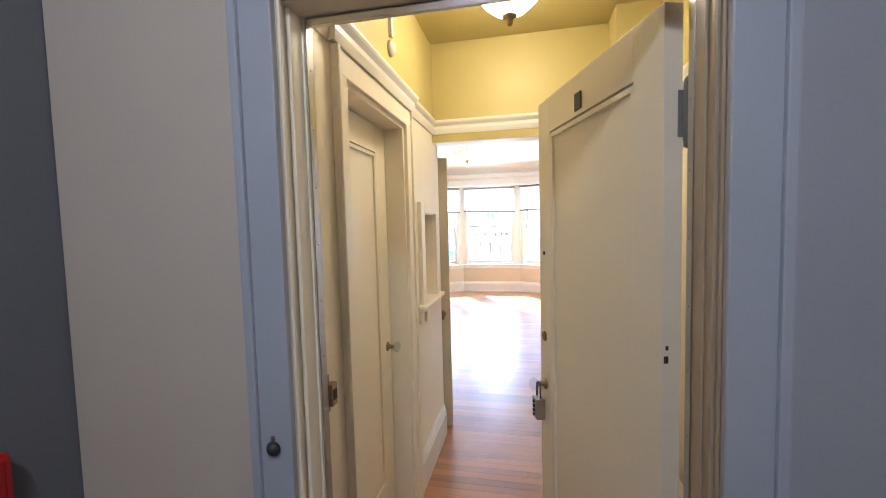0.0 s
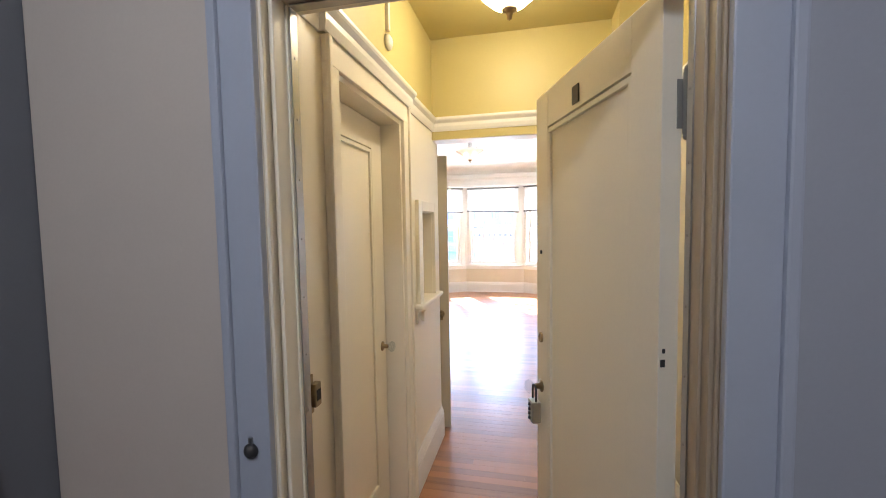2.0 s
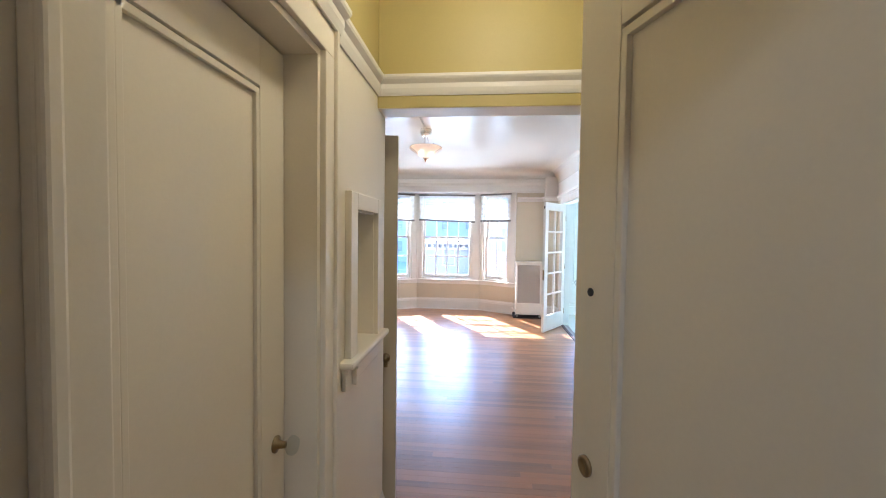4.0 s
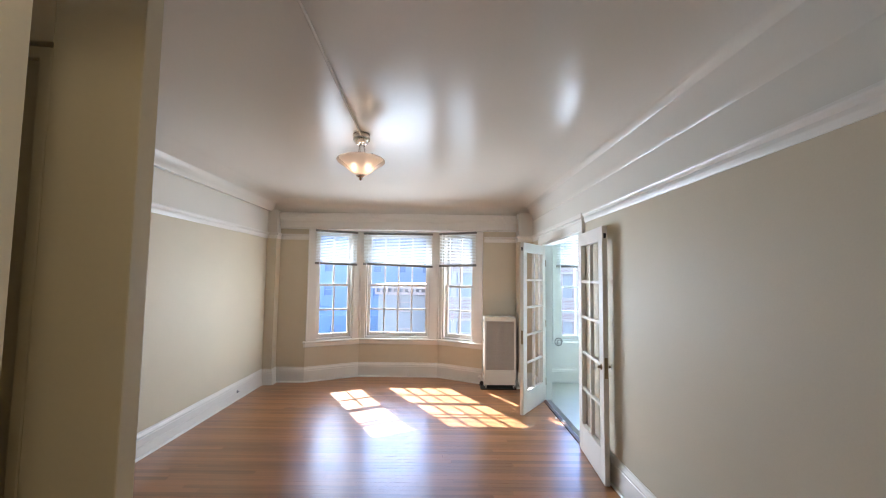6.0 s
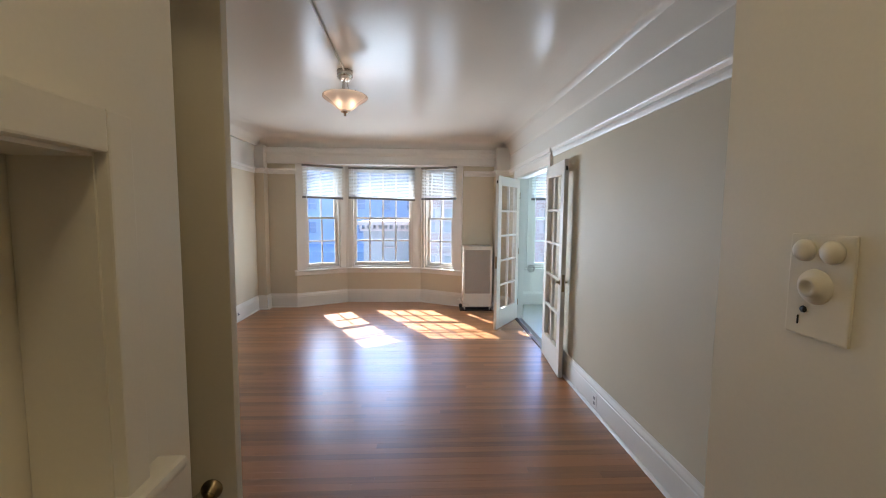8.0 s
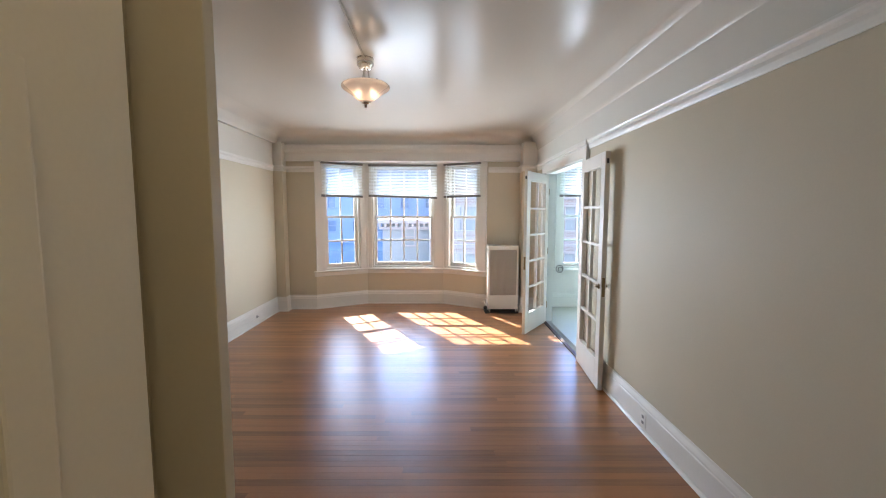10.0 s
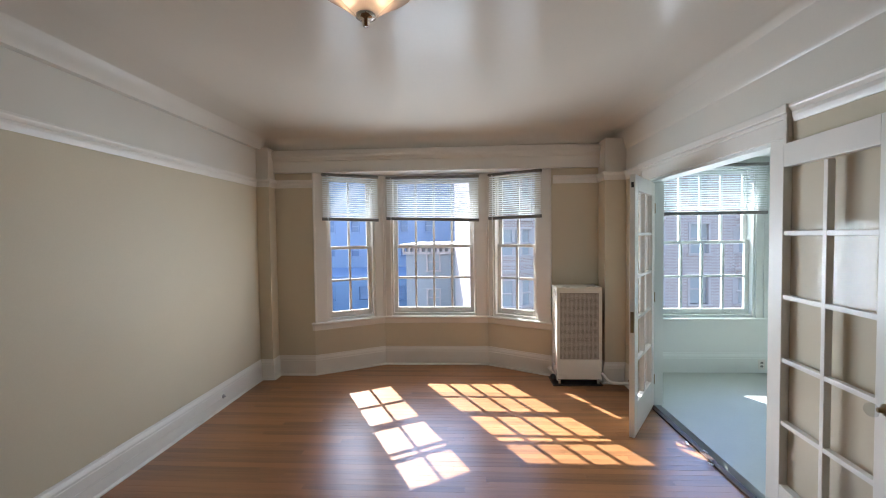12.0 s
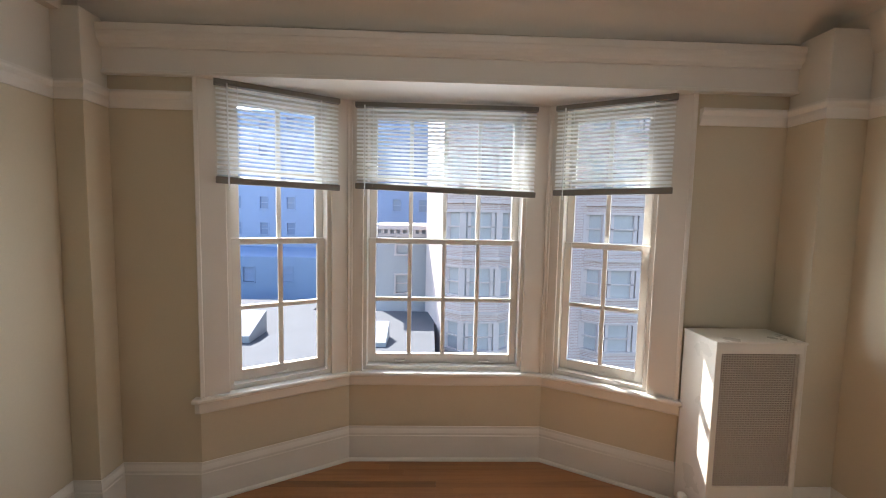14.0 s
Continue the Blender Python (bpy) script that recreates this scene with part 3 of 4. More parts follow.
def knob(parent, x, y, z, side, material, plate=True):
    """A turned knob on a rosette; side is the way it points along y."""
    bm = bmesh.new()
    r = Matrix.Translation((x, y, z)) @ Matrix.Rotation(radians(-90 * side), 4, "X")
    lathe(bm, [(0, 0), (0.024, 0), (0.024, 0.004), (0.012, 0.008), (0.009, 0.03), (0, 0.03)], r, 16)
    p = part("rosette", bm, NICKEL, parent, "aged brass rosette")
    bm = bmesh.new()
    lathe(bm, [(0, 0.028), (0.012, 0.03), (0.016, 0.036), (0.026, 0.044), (0.027, 0.052), (0.022, 0.062), (0.012, 0.066), (0, 0.067)], r, 10)
    part("knob", bm, material, parent)


def french_door(m, label, knob_x):
    """Leaf in its own frame: hinge at x = 0, free edge at x = 0.745, thickness along y."""
    d = thing("french_door", m, label, "door", "french doors")
    W, H, T = 0.745, 2.025, 0.04
    for x0, x1, z0, z1, nm in ((0, 0.105, 0, H, "stile"), (W - 0.105, W, 0, H, "stile"), (0.105, W - 0.105, 0, 0.255, "bottom_rail"), (0.105, W - 0.105, H - 0.125, H, "top_rail")):
        part(nm, B(x0, x1, 0, T, z0 + 0.008, z1, bev=0.003), TRIM, d)
    gx0, gx1, gz0, gz1 = 0.105, W - 0.105, 0.255, H - 0.125
    xm = (gx0 + gx1) / 2
    part("muntin", B(xm - 0.012, xm + 0.012, 0.004, T - 0.004, gz0, gz1, bev=0.003), TRIM, d)
    for j in range(1, 5):
        z = gz0 + (gz1 - gz0) * j / 5
        part("muntin", B(gx0, gx1, 0.005, T - 0.005, z - 0.012, z + 0.012, bev=0.003), TRIM, d)
    for i in range(2):
        for j in range(5):
            xa, za, dx, dz = gx0 + (gx1 - gx0) / 2 * i, gz0 + (gz1 - gz0) * j / 5, (gx1 - gx0) / 2, (gz1 - gz0) / 5
            g = part("pane", B(xa, xa + dx, 0.018, 0.021, za, za + dz), PANE, d)
            g.visible_shadow = False
    if knob_x:
        for s, y in ((1, T), (-1, 0)):
            knob(d, W - 0.055, y, 0.90, s, CRYSTAL)
        part("keyhole_plate", B(W - 0.065, W - 0.047, T, T + 0.003, 0.80, 0.835, bev=0.001), NICKEL, d)
    part("lock_edge", B(W, W + 0.002, 0.008, 0.032, 0.82, 0.98), NICKEL, d, "brass lock faceplate on the edge")
    part("flush_bolt", B(W, W + 0.004, 0.012, 0.03, 1.925, 1.965, bev=0.001), IRON, d, "dark flush bolt")
    for z in (0.25, 1.0, 1.8):
        bm = bmesh.new()
        lathe(bm, [(0, -0.045), (0.007, -0.045), (0.007, 0.045), (0, 0.045)], Matrix.Translation((-0.004, T, z)), 8)
        part("hinge", bm, NICKEL, d)
    return d


def leaf_frame(h, e, flip=False):
    """Frame with x from the hinge h to the free edge e; y to the left of it."""
    m, _ = frame_of(h, e)
    return m


french_door(leaf_frame((XR - 0.035, DY0 - 0.02), (1.395, 5.775)), "white painted french door folded back near the wall with glass knobs", True)
french_door(leaf_frame((XR - 0.004, DY1 - 0.025), (1.066, 7.40)), "white painted french door standing half open into the room", False)


def panel_door(name, m, W, H, T, label, panel, material, group=""):
    """A flush leaf with one sunk panel on both faces; x from the hinge."""
    d = thing(name, m, label, "door", group, "")
    px0, px1, pz0, pz1 = panel
    for nm, x0, x1, z0, z1 in (("stile", 0, px0, 0, H), ("stile", px1, W, 0, H), ("bottom_rail", px0, px1, 0, pz0), ("top_rail", px0, px1, pz1, H)):
        part(nm, B(x0, x1, 0, T, z0 + 0.006, z1, bev=0.002), material, d)
    bm = bmesh.new()
    box(bm, px0 - 0.005, px1 + 0.005, 0.012, T - 0.012, pz0 - 0.005, pz1 + 0.005)
    part("panel", bm, material, d)
    bm = bmesh.new()
    for y0, y1 in ((0.001, 0.0125), (T - 0.0125, T - 0.001)):
        box(bm, px0, px0 + 0.016, y0, y1, pz0, pz1, bev=0.0025), box(bm, px1 - 0.016, px1, y0, y1, pz0, pz1, bev=0.0025)
        box(bm, px0, px1, y0, y1, pz0, pz0 + 0.016, bev=0.0025), box(bm, px0, px1, y0, y1, pz1 - 0.016, pz1, bev=0.0025)
    part("panel_moulding", bm, material, d)
    return d


# entry door, open into the hall
PIN, EDGE = (0.607, 1.115), (0.360, 1.848)
me_, _ = frame_of(PIN, EDGE)
entry = panel_door("entry_door", me_, 0.773, 2.005, 0.045, "ivory painted entry door standing open with a combination padlock on its knob", (0.115, 0.655, 0.26, 1.87), HALLW)
part("viewer_plate", B(0.39, 0.437, 0.045, 0.049, 1.89, 1.945, bev=0.002), IRON, entry, "dark metal number plate")
bm = bmesh.new()
lathe(bm, [(0, 0), (0.02, 0), (0.02, 0.006), (0.013, 0.008), (0.013, 0.004), (0, 0.004)], Matrix.Translation((0.722, 0.045, 1.08)) @ Matrix.Rotation(radians(-90), 4, "X"), 16)
part("deadbolt", bm, NICKEL, entry, "brass deadbolt cylinder")
bm = bmesh.new()
lathe(bm, [(0, 0), (0.008, 0), (0.008, 0.003), (0.005, 0.005), (0, 0.005)], Matrix.Translation((0.72, 0.045, 1.415)) @ Matrix.Rotation(radians(-90), 4, "X"), 14)
part("old_lock_cylinder", bm, IRON, entry, "dark old lock cylinder")
knob(entry, 0.722, 0.045, 0.885, 1, CRYSTAL)
knob(entry, 0.722, 0.0, 0.885, -1, CRYSTAL)
for z, k in ((1.215, 0.010), (1.245, 0.006)):
    part("screw_hole", B(-0.002, 0.0, 0.030, 0.030 + k, z, z + 1.6 * k), IRON, entry, "dark old screw hole in the door edge")
for z in (0.25, 1.77):
    bm = bmesh.new()
    lathe(bm, [(0, -0.075), (0.006, -0.07), (0.01, -0.06), (0.01, 0.06), (0.006, 0.07), (0, 0.075)], Matrix.Translation((-0.012, -0.004, z)), 10)
    box(bm, -0.012, 0.0, -0.004, -0.001, z - 0.05, z + 0.05), box(bm, -0.0025, 0.0, -0.001, 0.012, z - 0.05, z + 0.05)
    for k in (-0.068, 0.068):
        bmesh.ops.create_uvsphere(bm, u_segments=10, v_segments=6, radius=0.009, matrix=Matrix.Translation((-0.012, -0.004, z + k)))
    part("hinge", bm, SLATR, entry, "grey painted ball-tipped hinge")
lock = thing("combination_padlock", me_ @ Matrix.Translation((0.722, 0.075, 0.86)), "grey combination key lockbox hanging from the door knob", "padlock")
part("body", B(-0.028, 0.028, -0.018, 0.018, -0.115, -0.03, bev=0.006), STEEL, lock)
bm = bmesh.new()
tube(bm, [(-0.02, 0, -0.035), (-0.02, 0, 0.015), (-0.01, 0, 0.03), (0.01, 0, 0.03), (0.02, 0, 0.015), (0.02, 0, -0.035)], 0.004)
part("shackle", bm, IRON, lock)
for i in range(4):
    bm = bmesh.new()
    lathe(bm, [(0, -0.006), (0.007, -0.005), (0.007, 0.005), (0, 0.006)], Matrix.Translation((0.0, 0.019, -0.045 - 0.018 * i)), 10)
    part("dial", bm, IRON, lock)

# entry jambs, stops and casing
bm = bmesh.new()
box(bm, EJ0, EJ0 - 0.02, 0.938, 1.104, 0, EZ)
box(bm, EJ0, EJ0 + 0.008, 0.941, 0.953, 0, EZ, bev=0.003), box(bm, EJ0, EJ0 + 0.012, 0.975, 1.05, 0, EZ - 0.012, bev=0.004)
box(bm, EJ0 + 0.012, EJ0 + 0.018, 1.02, 1.045, 0, EZ - 0.018, bev=0.002)
box(bm, EJ0, EJ1, 0.938, 1.104, EZ, EZ + 0.02), box(bm, EJ0, EJ1, 0.955, 1.05, EZ - 0.012, EZ, bev=0.002)
setting("entry_jamb", bm, HALLW, "ivory painted entry door jamb with stops", "trim")
# the steps' shade is put into this jamb's tan-brown colour
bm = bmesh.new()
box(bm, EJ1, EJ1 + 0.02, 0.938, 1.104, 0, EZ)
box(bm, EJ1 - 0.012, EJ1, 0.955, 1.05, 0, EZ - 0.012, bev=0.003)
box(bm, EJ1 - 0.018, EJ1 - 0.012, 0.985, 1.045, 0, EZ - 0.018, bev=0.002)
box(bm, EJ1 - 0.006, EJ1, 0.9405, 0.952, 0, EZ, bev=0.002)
setting("entry_jamb_hinge_side", bm, TANJ, "stepped door jamb with stops, shade put into its tan-brown colour", "trim")
bm = bmesh.new()
for x in (EJ0 + 0.019, EJ1 - 0.019):
    box(bm, x - 0.002, x + 0.002, 1.028, 1.056, 0.0, EZ - 0.02)
    for k in range(14):
        z = 0.1 + 0.14 * k
        lathe(bm, [(0.004, -0.001), (0.003, 0.0015), (0, 0.002)], Matrix.Translation((x + (0.002 if x < 0 else -0.002), 1.042, z)) @ Matrix.Rotation(radians(90 if x < 0 else -90), 4, "Y"), 8)
box(bm, EJ0 + 0.02, EJ1 - 0.02, 1.028, 1.056, EZ - 0.018, EZ - 0.014)
setting("weather_strip", bm, STEEL, "nailed metal weather strip round the entry door", "weather strip")
mE = Matrix(((-1, 0, 0, 0), (0, -1, 0, 0.94), (0, 0, 1, 0), (0, 0, 0, 1)))
# thin sheet over wall_entry, darker and bluer right of the door
setting("wall_entry_dark_sheet", B(EJ1 + 0.103, 2.2, 0.934, 0.9398, 0, 2.9), CORRS, "darker blue-grey sheet over the corridor wall right of the entry door", "wall")
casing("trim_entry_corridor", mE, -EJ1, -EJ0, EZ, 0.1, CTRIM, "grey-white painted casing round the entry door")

# hall closet door
mH, _ = frame_of((HL, YB), (HL, YE))
casing("trim_closet", mH, YB - 2.16, YB - 1.46, 2.05, 0.085, HALLW, "ivory painted casing round the closet door")
bm = bmesh.new()
box(bm, HL - 0.122, HL + 0.002, 2.14, 2.161, 0, 2.05), box(bm, HL - 0.122, HL + 0.002, 1.459, 1.48, 0, 2.05), box(bm, HL - 0.122, HL + 0.002, 1.48, 2.14, 2.03, 2.051)
setting("closet_jamb", bm, HALLW, "ivory painted closet door jamb", "trim")
closet = panel_door("closet_door", frame_of((HL - 0.098, 1.482), (HL - 0.098, 2.138))[0], 0.656, 2.025, 0.04, "closed ivory painted closet door with one sunk panel and a glass knob", (0.11, 0.53, 0.22, 1.89), HALLW)
knob(closet, 0.605, 0.0, 0.915, -1, CRYSTAL)

mQ, _ = frame_of((HR2, YE - 0.1), (HR2, YR + 0.1))
casing("trim_recess", mQ, 0.83, 1.50, 2.03, 0.095, HALLW, "ivory painted casing round the recess door", 0.02)
panel_door("recess_door", frame_of((HR2 + 0.07, YE - 0.1 + 1.498), (HR2 + 0.07, YE - 0.1 + 0.832))[0] @ Matrix.Translation((0, 0.0, 0)), 0.666, 2.025, 0.04, "closed ivory painted door in the hall recess", (0.1, 0.566, 0.24, 1.89), HALLW)

# closet door of the room, ajar behind the wall end
ajar = panel_door("room_closet_door", frame_of((-1.045, 2.975), (-0.305, 3.072))[0], 0.745, 2.02, 0.04, "tan-shaded painted closet door standing ajar by the hall opening", (0.11, 0.635, 0.24, 1.89), WALL)
knob(ajar, 0.69, 0.0, 0.87, -1, CRYSTAL)
part("keyhole_plate", B(0.68, 0.70, -0.003, 0.0, 0.82, 0.86, bev=0.001), NICKEL, ajar)


# ---- living room things ----
# ceiling lamp
def ceiling_lamp():
    lx, ly = -0.537, 5.73
    d = thing("ceiling_lamp", pose(lx, ly, ZC), "chrome semi-flush ceiling lamp with a cone-shaped frosted glass bowl", "lamp")
    bm = bmesh.new()
    lathe(bm, [(0, 0), (0.066, 0), (0.066, -0.05), (0.058, -0.056), (0.05, -0.075), (0.03, -0.085), (0, -0.085)], None, 28)
    part("canopy", bm, CHROME, d)
    for k in range(3):
        a = k * 2.094 + 0.4
        c, s = math.cos(a), math.sin(a)
        bm = bmesh.new()
        tube(bm, [(0.02 * c, 0.02 * s, -0.08), (0.024 * c, 0.024 * s, -0.11), (0.03 * c, 0.03 * s, -0.15), (0.045 * c, 0.045 * s, -0.19), (0.09 * c, 0.09 * s, -0.22)], 0.006)
        part("arm", bm, CHROME, d)
    bm = bmesh.new()
    p = [(0.180, -0.203), (0.189, -0.209), (0.190, -0.219), (0.181, -0.232), (0.158, -0.248), (0.122, -0.270), (0.090, -0.294), (0.060, -0.320), (0.034, -0.336)]
    lathe(bm, p + [(r - 0.004, z + 0.003) for r, z in p[::-1]], None, 36)
    part("bowl", bm, FROST, d, "frosted cream glass bowl glowing warm")
    bm = bmesh.new()
    lathe(bm, [(0, -0.318), (0.036, -0.322), (0.036, -0.344), (0.024, -0.348), (0.014, -0.353), (0.012, -0.374), (0, -0.376)], None, 20)
    part("finial", bm, CHROME, d)
    for k in range(2):
        bm = bmesh.new()
        s = -1 if k else 1
        bmesh.ops.create_uvsphere(bm, u_segments=12, v_segments=8, radius=0.026, matrix=Matrix.Translation((0.058 * s, 0, -0.266)) @ Matrix.Diagonal((1, 1, 1.3, 1)))
        part("bulb", bm, BULB, d, "warm glowing bulb")
    bm = bmesh.new()
    lathe(bm, [(0, 0.0), (0.006, 0.0), (0.006, 0.03), (0, 0.03)], Matrix.Translation((0.105, -0.1, -0.215)), 8)
    part("thumbscrew", bm, IRON, d)


FROST = glow("frosted lamp glass", (1.0, 0.76, 0.62), 0.05, (0.66, 0.57, 0.47))
_n, _l = FROST.node_tree.nodes, FROST.node_tree.links
_t, _mx = _n.new("ShaderNodeBsdfTranslucent"), _n.new("ShaderNodeMixShader")
_t.inputs[0].default_value = (0.80, 0.68, 0.55, 1)
_mx.inputs[0].default_value = 0.55
_l.new(_n["Principled BSDF"].outputs[0], _mx.inputs[1]), _l.new(_t.outputs[0], _mx.inputs[2])
_rf, _m2 = _n.new("ShaderNodeBsdfRefraction"), _n.new("ShaderNodeMixShader")
_rf.inputs["Color"].default_value, _rf.inputs["Roughness"].default_value, _rf.inputs["IOR"].default_value = (1, 0.95, 0.88, 1), 0.62, 1.12
_m2.inputs[0].default_value = 0.34
_l.new(_mx.outputs[0], _m2.inputs[1]), _l.new(_rf.outputs[0], _m2.inputs[2]), _l.new(_m2.outputs[0], _n["Material Output"].inputs[0])
BULB = glow("warm bulb", (1.0, 0.74, 0.52), 2.4)
ceiling_lamp()
bm = bmesh.new()
tube(bm, [(-0.535, 5.68, ZC - 0.012), (-0.52, 5.0, ZC - 0.012), (-0.49, 4.1, ZC - 0.012), (-0.46, YB + 0.4, ZC - 0.012)], 0.008)
cond = tagged(new("ceiling_conduit", mesh("ceiling_conduit", bm, CEIL)), "thin painted conduit running along the ceiling to the lamp", "conduit")

# hall lamp
hl = thing("hall_ceiling_lamp", pose(0.2, 2.12, ZC), "flush ceiling lamp with a frosted bowl and brass finial", "lamp")
bm = bmesh.new()
p = [(0.165, -0.05), (0.16, -0.09), (0.13, -0.15), (0.08, -0.195), (0.03, -0.215), (0, -0.218)]
lathe(bm, p, None, 36)
part("bowl", bm, glow("lit hall lamp glass", (1.0, 0.79, 0.49), 2.2), hl, "glowing frosted glass bowl")
bm = bmesh.new()
lathe(bm, [(0, 0), (0.17, 0), (0.175, -0.03), (0.172, -0.055), (0.16, -0.056)], None, 36)
part("pan", bm, NICKEL, hl)
bm = bmesh.new()
lathe(bm, [(0, -0.21), (0.035, -0.214), (0.035, -0.226), (0.018, -0.234), (0.014, -0.246), (0.012, -0.262), (0, -0.27)], None, 16)
part("finial", bm, NICKEL, hl)

# corridor lamp
cl = thing("corridor_ceiling_lamp", pose(0.1, -0.6, 2.9), "flush white corridor ceiling lamp", "lamp")
bm = bmesh.new()
lathe(bm, [(0.15, -0.02), (0.15, -0.05), (0.12, -0.09), (0.06, -0.11), (0, -0.115)], None, 28)
part("bowl", bm, glow("lit corridor lamp glass", (1.0, 0.95, 0.92), 5.2), cl)
bm = bmesh.new()
lathe(bm, [(0, 0), (0.16, 0), (0.165, -0.02), (0.15, -0.021)], None, 28)
part("pan", bm, STEEL, cl)

# gas heater
HX0, HX1, HY0, HY1, HZ = 0.765, 1.225, 8.505, 8.765, 1.025
ht = thing("wall_heater", pose((HX0 + HX1) / 2, HY0, 0), "off-white enamel room heater with a perforated pale grille", "heater")
hw = (HX1 - HX0) / 2
HD = HY1 - HY0
for x in (-hw, hw - 0.012):
    part("side_panel", B(x, x + 0.012, 0, HD, 0.045, HZ - 0.012, bev=0.003), ENAMEL, ht)
part("back_panel", B(-hw + 0.012, hw - 0.012, HD - 0.01, HD, 0.045, HZ - 0.012), ENAMEL, ht)
part("front_panel", B(-hw + 0.012, hw - 0.012, 0.001, 0.012, 0.06, 0.27, bev=0.003), ENAMEL, ht)
part("top_band", B(-hw + 0.012, hw - 0.012, 0.001, 0.012, HZ - 0.06, HZ - 0.014), ENAMEL, ht)
for x in (-hw + 0.012, hw - 0.03):
    part("grille_stile", B(x, x + 0.018, 0.001, 0.012, 0.27, HZ - 0.06), ENAMEL, ht)
part("top", B(-hw - 0.004, hw + 0.004, -0.005, HY1 - HY0, HZ - 0.014, HZ, bev=0.006), ENAMEL, ht)
part("inner_back", B(-hw + 0.02, hw - 0.02, 0.03, 0.04, 0.2, HZ - 0.03), mat("shaded heater inside", (0.06, 0.05, 0.04), 0.8), ht)
verts, faces = [], []
nx, nz = 30, 58
gx0, gx1, gz0, gz1 = -hw + 0.03, hw - 0.03, 0.27, HZ - 0.06
for i in range(nx):
    for j in range(nz):
        x0, z0 = gx0 + (gx1 - gx0) * i / nx, gz0 + (gz1 - gz0) * j / nz
        x1, z1 = gx0 + (gx1 - gx0) * (i + 1) / nx, gz0 + (gz1 - gz0) * (j + 1) / nz
        q = len(verts)
        e = 0.0024 if (i + j) % 2 else 0.0034
        verts += [(x0, 0.006, z0), (x1, 0.006, z0), (x1, 0.006, z1), (x0, 0.006, z1), (x0 + e, 0.008, z0 + e), (x1 - e, 0.008, z0 + e), (x1 - e, 0.008, z1 - e), (x0 + e, 0.008, z1 - e)]
        faces += [(q + k, q + (k + 1) % 4, q + 4 + (k + 1) % 4, q + 4 + k) for k in range(4)]
me = bpy.data.meshes.new("grille")
me.from_pydata(verts, [], faces)
me.materials.append(MESHM)
g = new("grille", me)
g.parent = ht
tagged(g, "perforated pale enamelled grille")
for x in (-hw + 0.03, hw - 0.03):
    for y in (0.015, HY1 - HY0 - 0.03):
        part("leg", B(x - 0.01, x + 0.01, y, y + 0.02, 0.008, 0.05), ENAMEL, ht)
part("base_tray", B(-hw - 0.045, hw + 0.0, -0.03, HY1 - HY0 - 0.02, 0.0, 0.012, bev=0.003), IRON, ht, "dark metal floor tray")
part("underside", B(-hw + 0.014, hw - 0.014, 0.02, HY1 - HY0 - 0.015, 0.046, 0.058), DARK, ht)
bm = bmesh.new()
tube(bm, [(-hw - 0.05, 0.10, 0.14), (-hw - 0.03, 0.08, 0.10), (-hw - 0.02, 0.06, 0.06)], 0.016, 10)
bmesh.ops.create_uvsphere(bm, u_segments=12, v_segments=8, radius=0.026, matrix=Matrix.Translation((-hw - 0.055, 0.10, 0.145)))
part("valve", bm, TRIM, ht, "white painted gas valve")
bm = bmesh.new()
bmesh.ops.create_uvsphere(bm, u_segments=12, v_segments=8, radius=0.03, matrix=Matrix.Translation((-hw - 0.03, 0.06, 0.07)))
part("valve_body", bm, IRON, ht, "black gas valve body")
bm = bmesh.new()
tube(bm, [(hw - 0.01, 0.03, 0.125), (hw + 0.012, -0.015, 0.11), (hw + 0.035, -0.05, 0.075), (hw + 0.07, -0.075, 0.055), (hw + 0.16, -0.085, 0.05), (XR - (HX0 + HX1) / 2 - 0.02, -0.095, 0.062)], 0.016, 10)
part("gas_pipe", bm, TRIM, ht, "white painted gas pipe running into the baseboard")
bm = bmesh.new()
lathe(bm, [(0, 0), (0.03, 0), (0.03, 0.006), (0.018, 0.012), (0, 0.012)], Matrix.Translation((XR - (HX0 + HX1) / 2 - 0.022, -0.095, 0.064)) @ Matrix.Rotation(radians(-90), 4, "Y"), 16)
part("escutcheon", bm, NICKEL, ht, "worn pipe collar")

# intercom plate on the hall wall, local x along -y, y out of the wall
mi = Matrix.Translation((HR, 2.741, 1.409)) @ Matrix.Rotation(radians(90), 4, "Z") @ Matrix.Diagonal((0.92, 0.55, 0.88, 1))
ic = thing("intercom_plate", mi, "ivory painted old intercom plate with two bells and a mouthpiece", "intercom")
part("plate", B(-0.058, 0.058, 0, 0.01, -0.095, 0.095, bev=0.004), HALLW, ic)
for x in (-0.024, 0.026):
    bm = bmesh.new()
    lathe(bm, [(0, 0.034), (0.010, 0.032), (0.017, 0.027), (0.0205, 0.019), (0.02, 0.01), (0, 0.01)], Matrix.Translation((x, 0, 0.065)) @ Matrix.Rotation(radians(-90), 4, "X"), 20)
    part("bell", bm, HALLW, ic)
bm = bmesh.new()
lathe(bm, [(0.033, 0.008), (0.031, 0.016), (0.02, 0.02), (0.018, 0.036), (0.012, 0.039), (0.01, 0.026), (0, 0.026)], Matrix.Translation((0.004, 0, 0.0)) @ Matrix.Rotation(radians(-90), 4, "X"), 24)
part("mouthpiece", bm, HALLW, ic)
bm = bmesh.new()
lathe(bm, [(0, 0.014), (0.006, 0.014), (0.007, 0.008), (0, 0.008)], Matrix.Translation((0.022, 0.0, -0.045)) @ Matrix.Rotation(radians(-90), 4, "X"), 10)
part("button", bm, IRON, ic)
part("slot", B(0.03, 0.033, 0.009, 0.0115, -0.075, -0.058), DARK, ic)

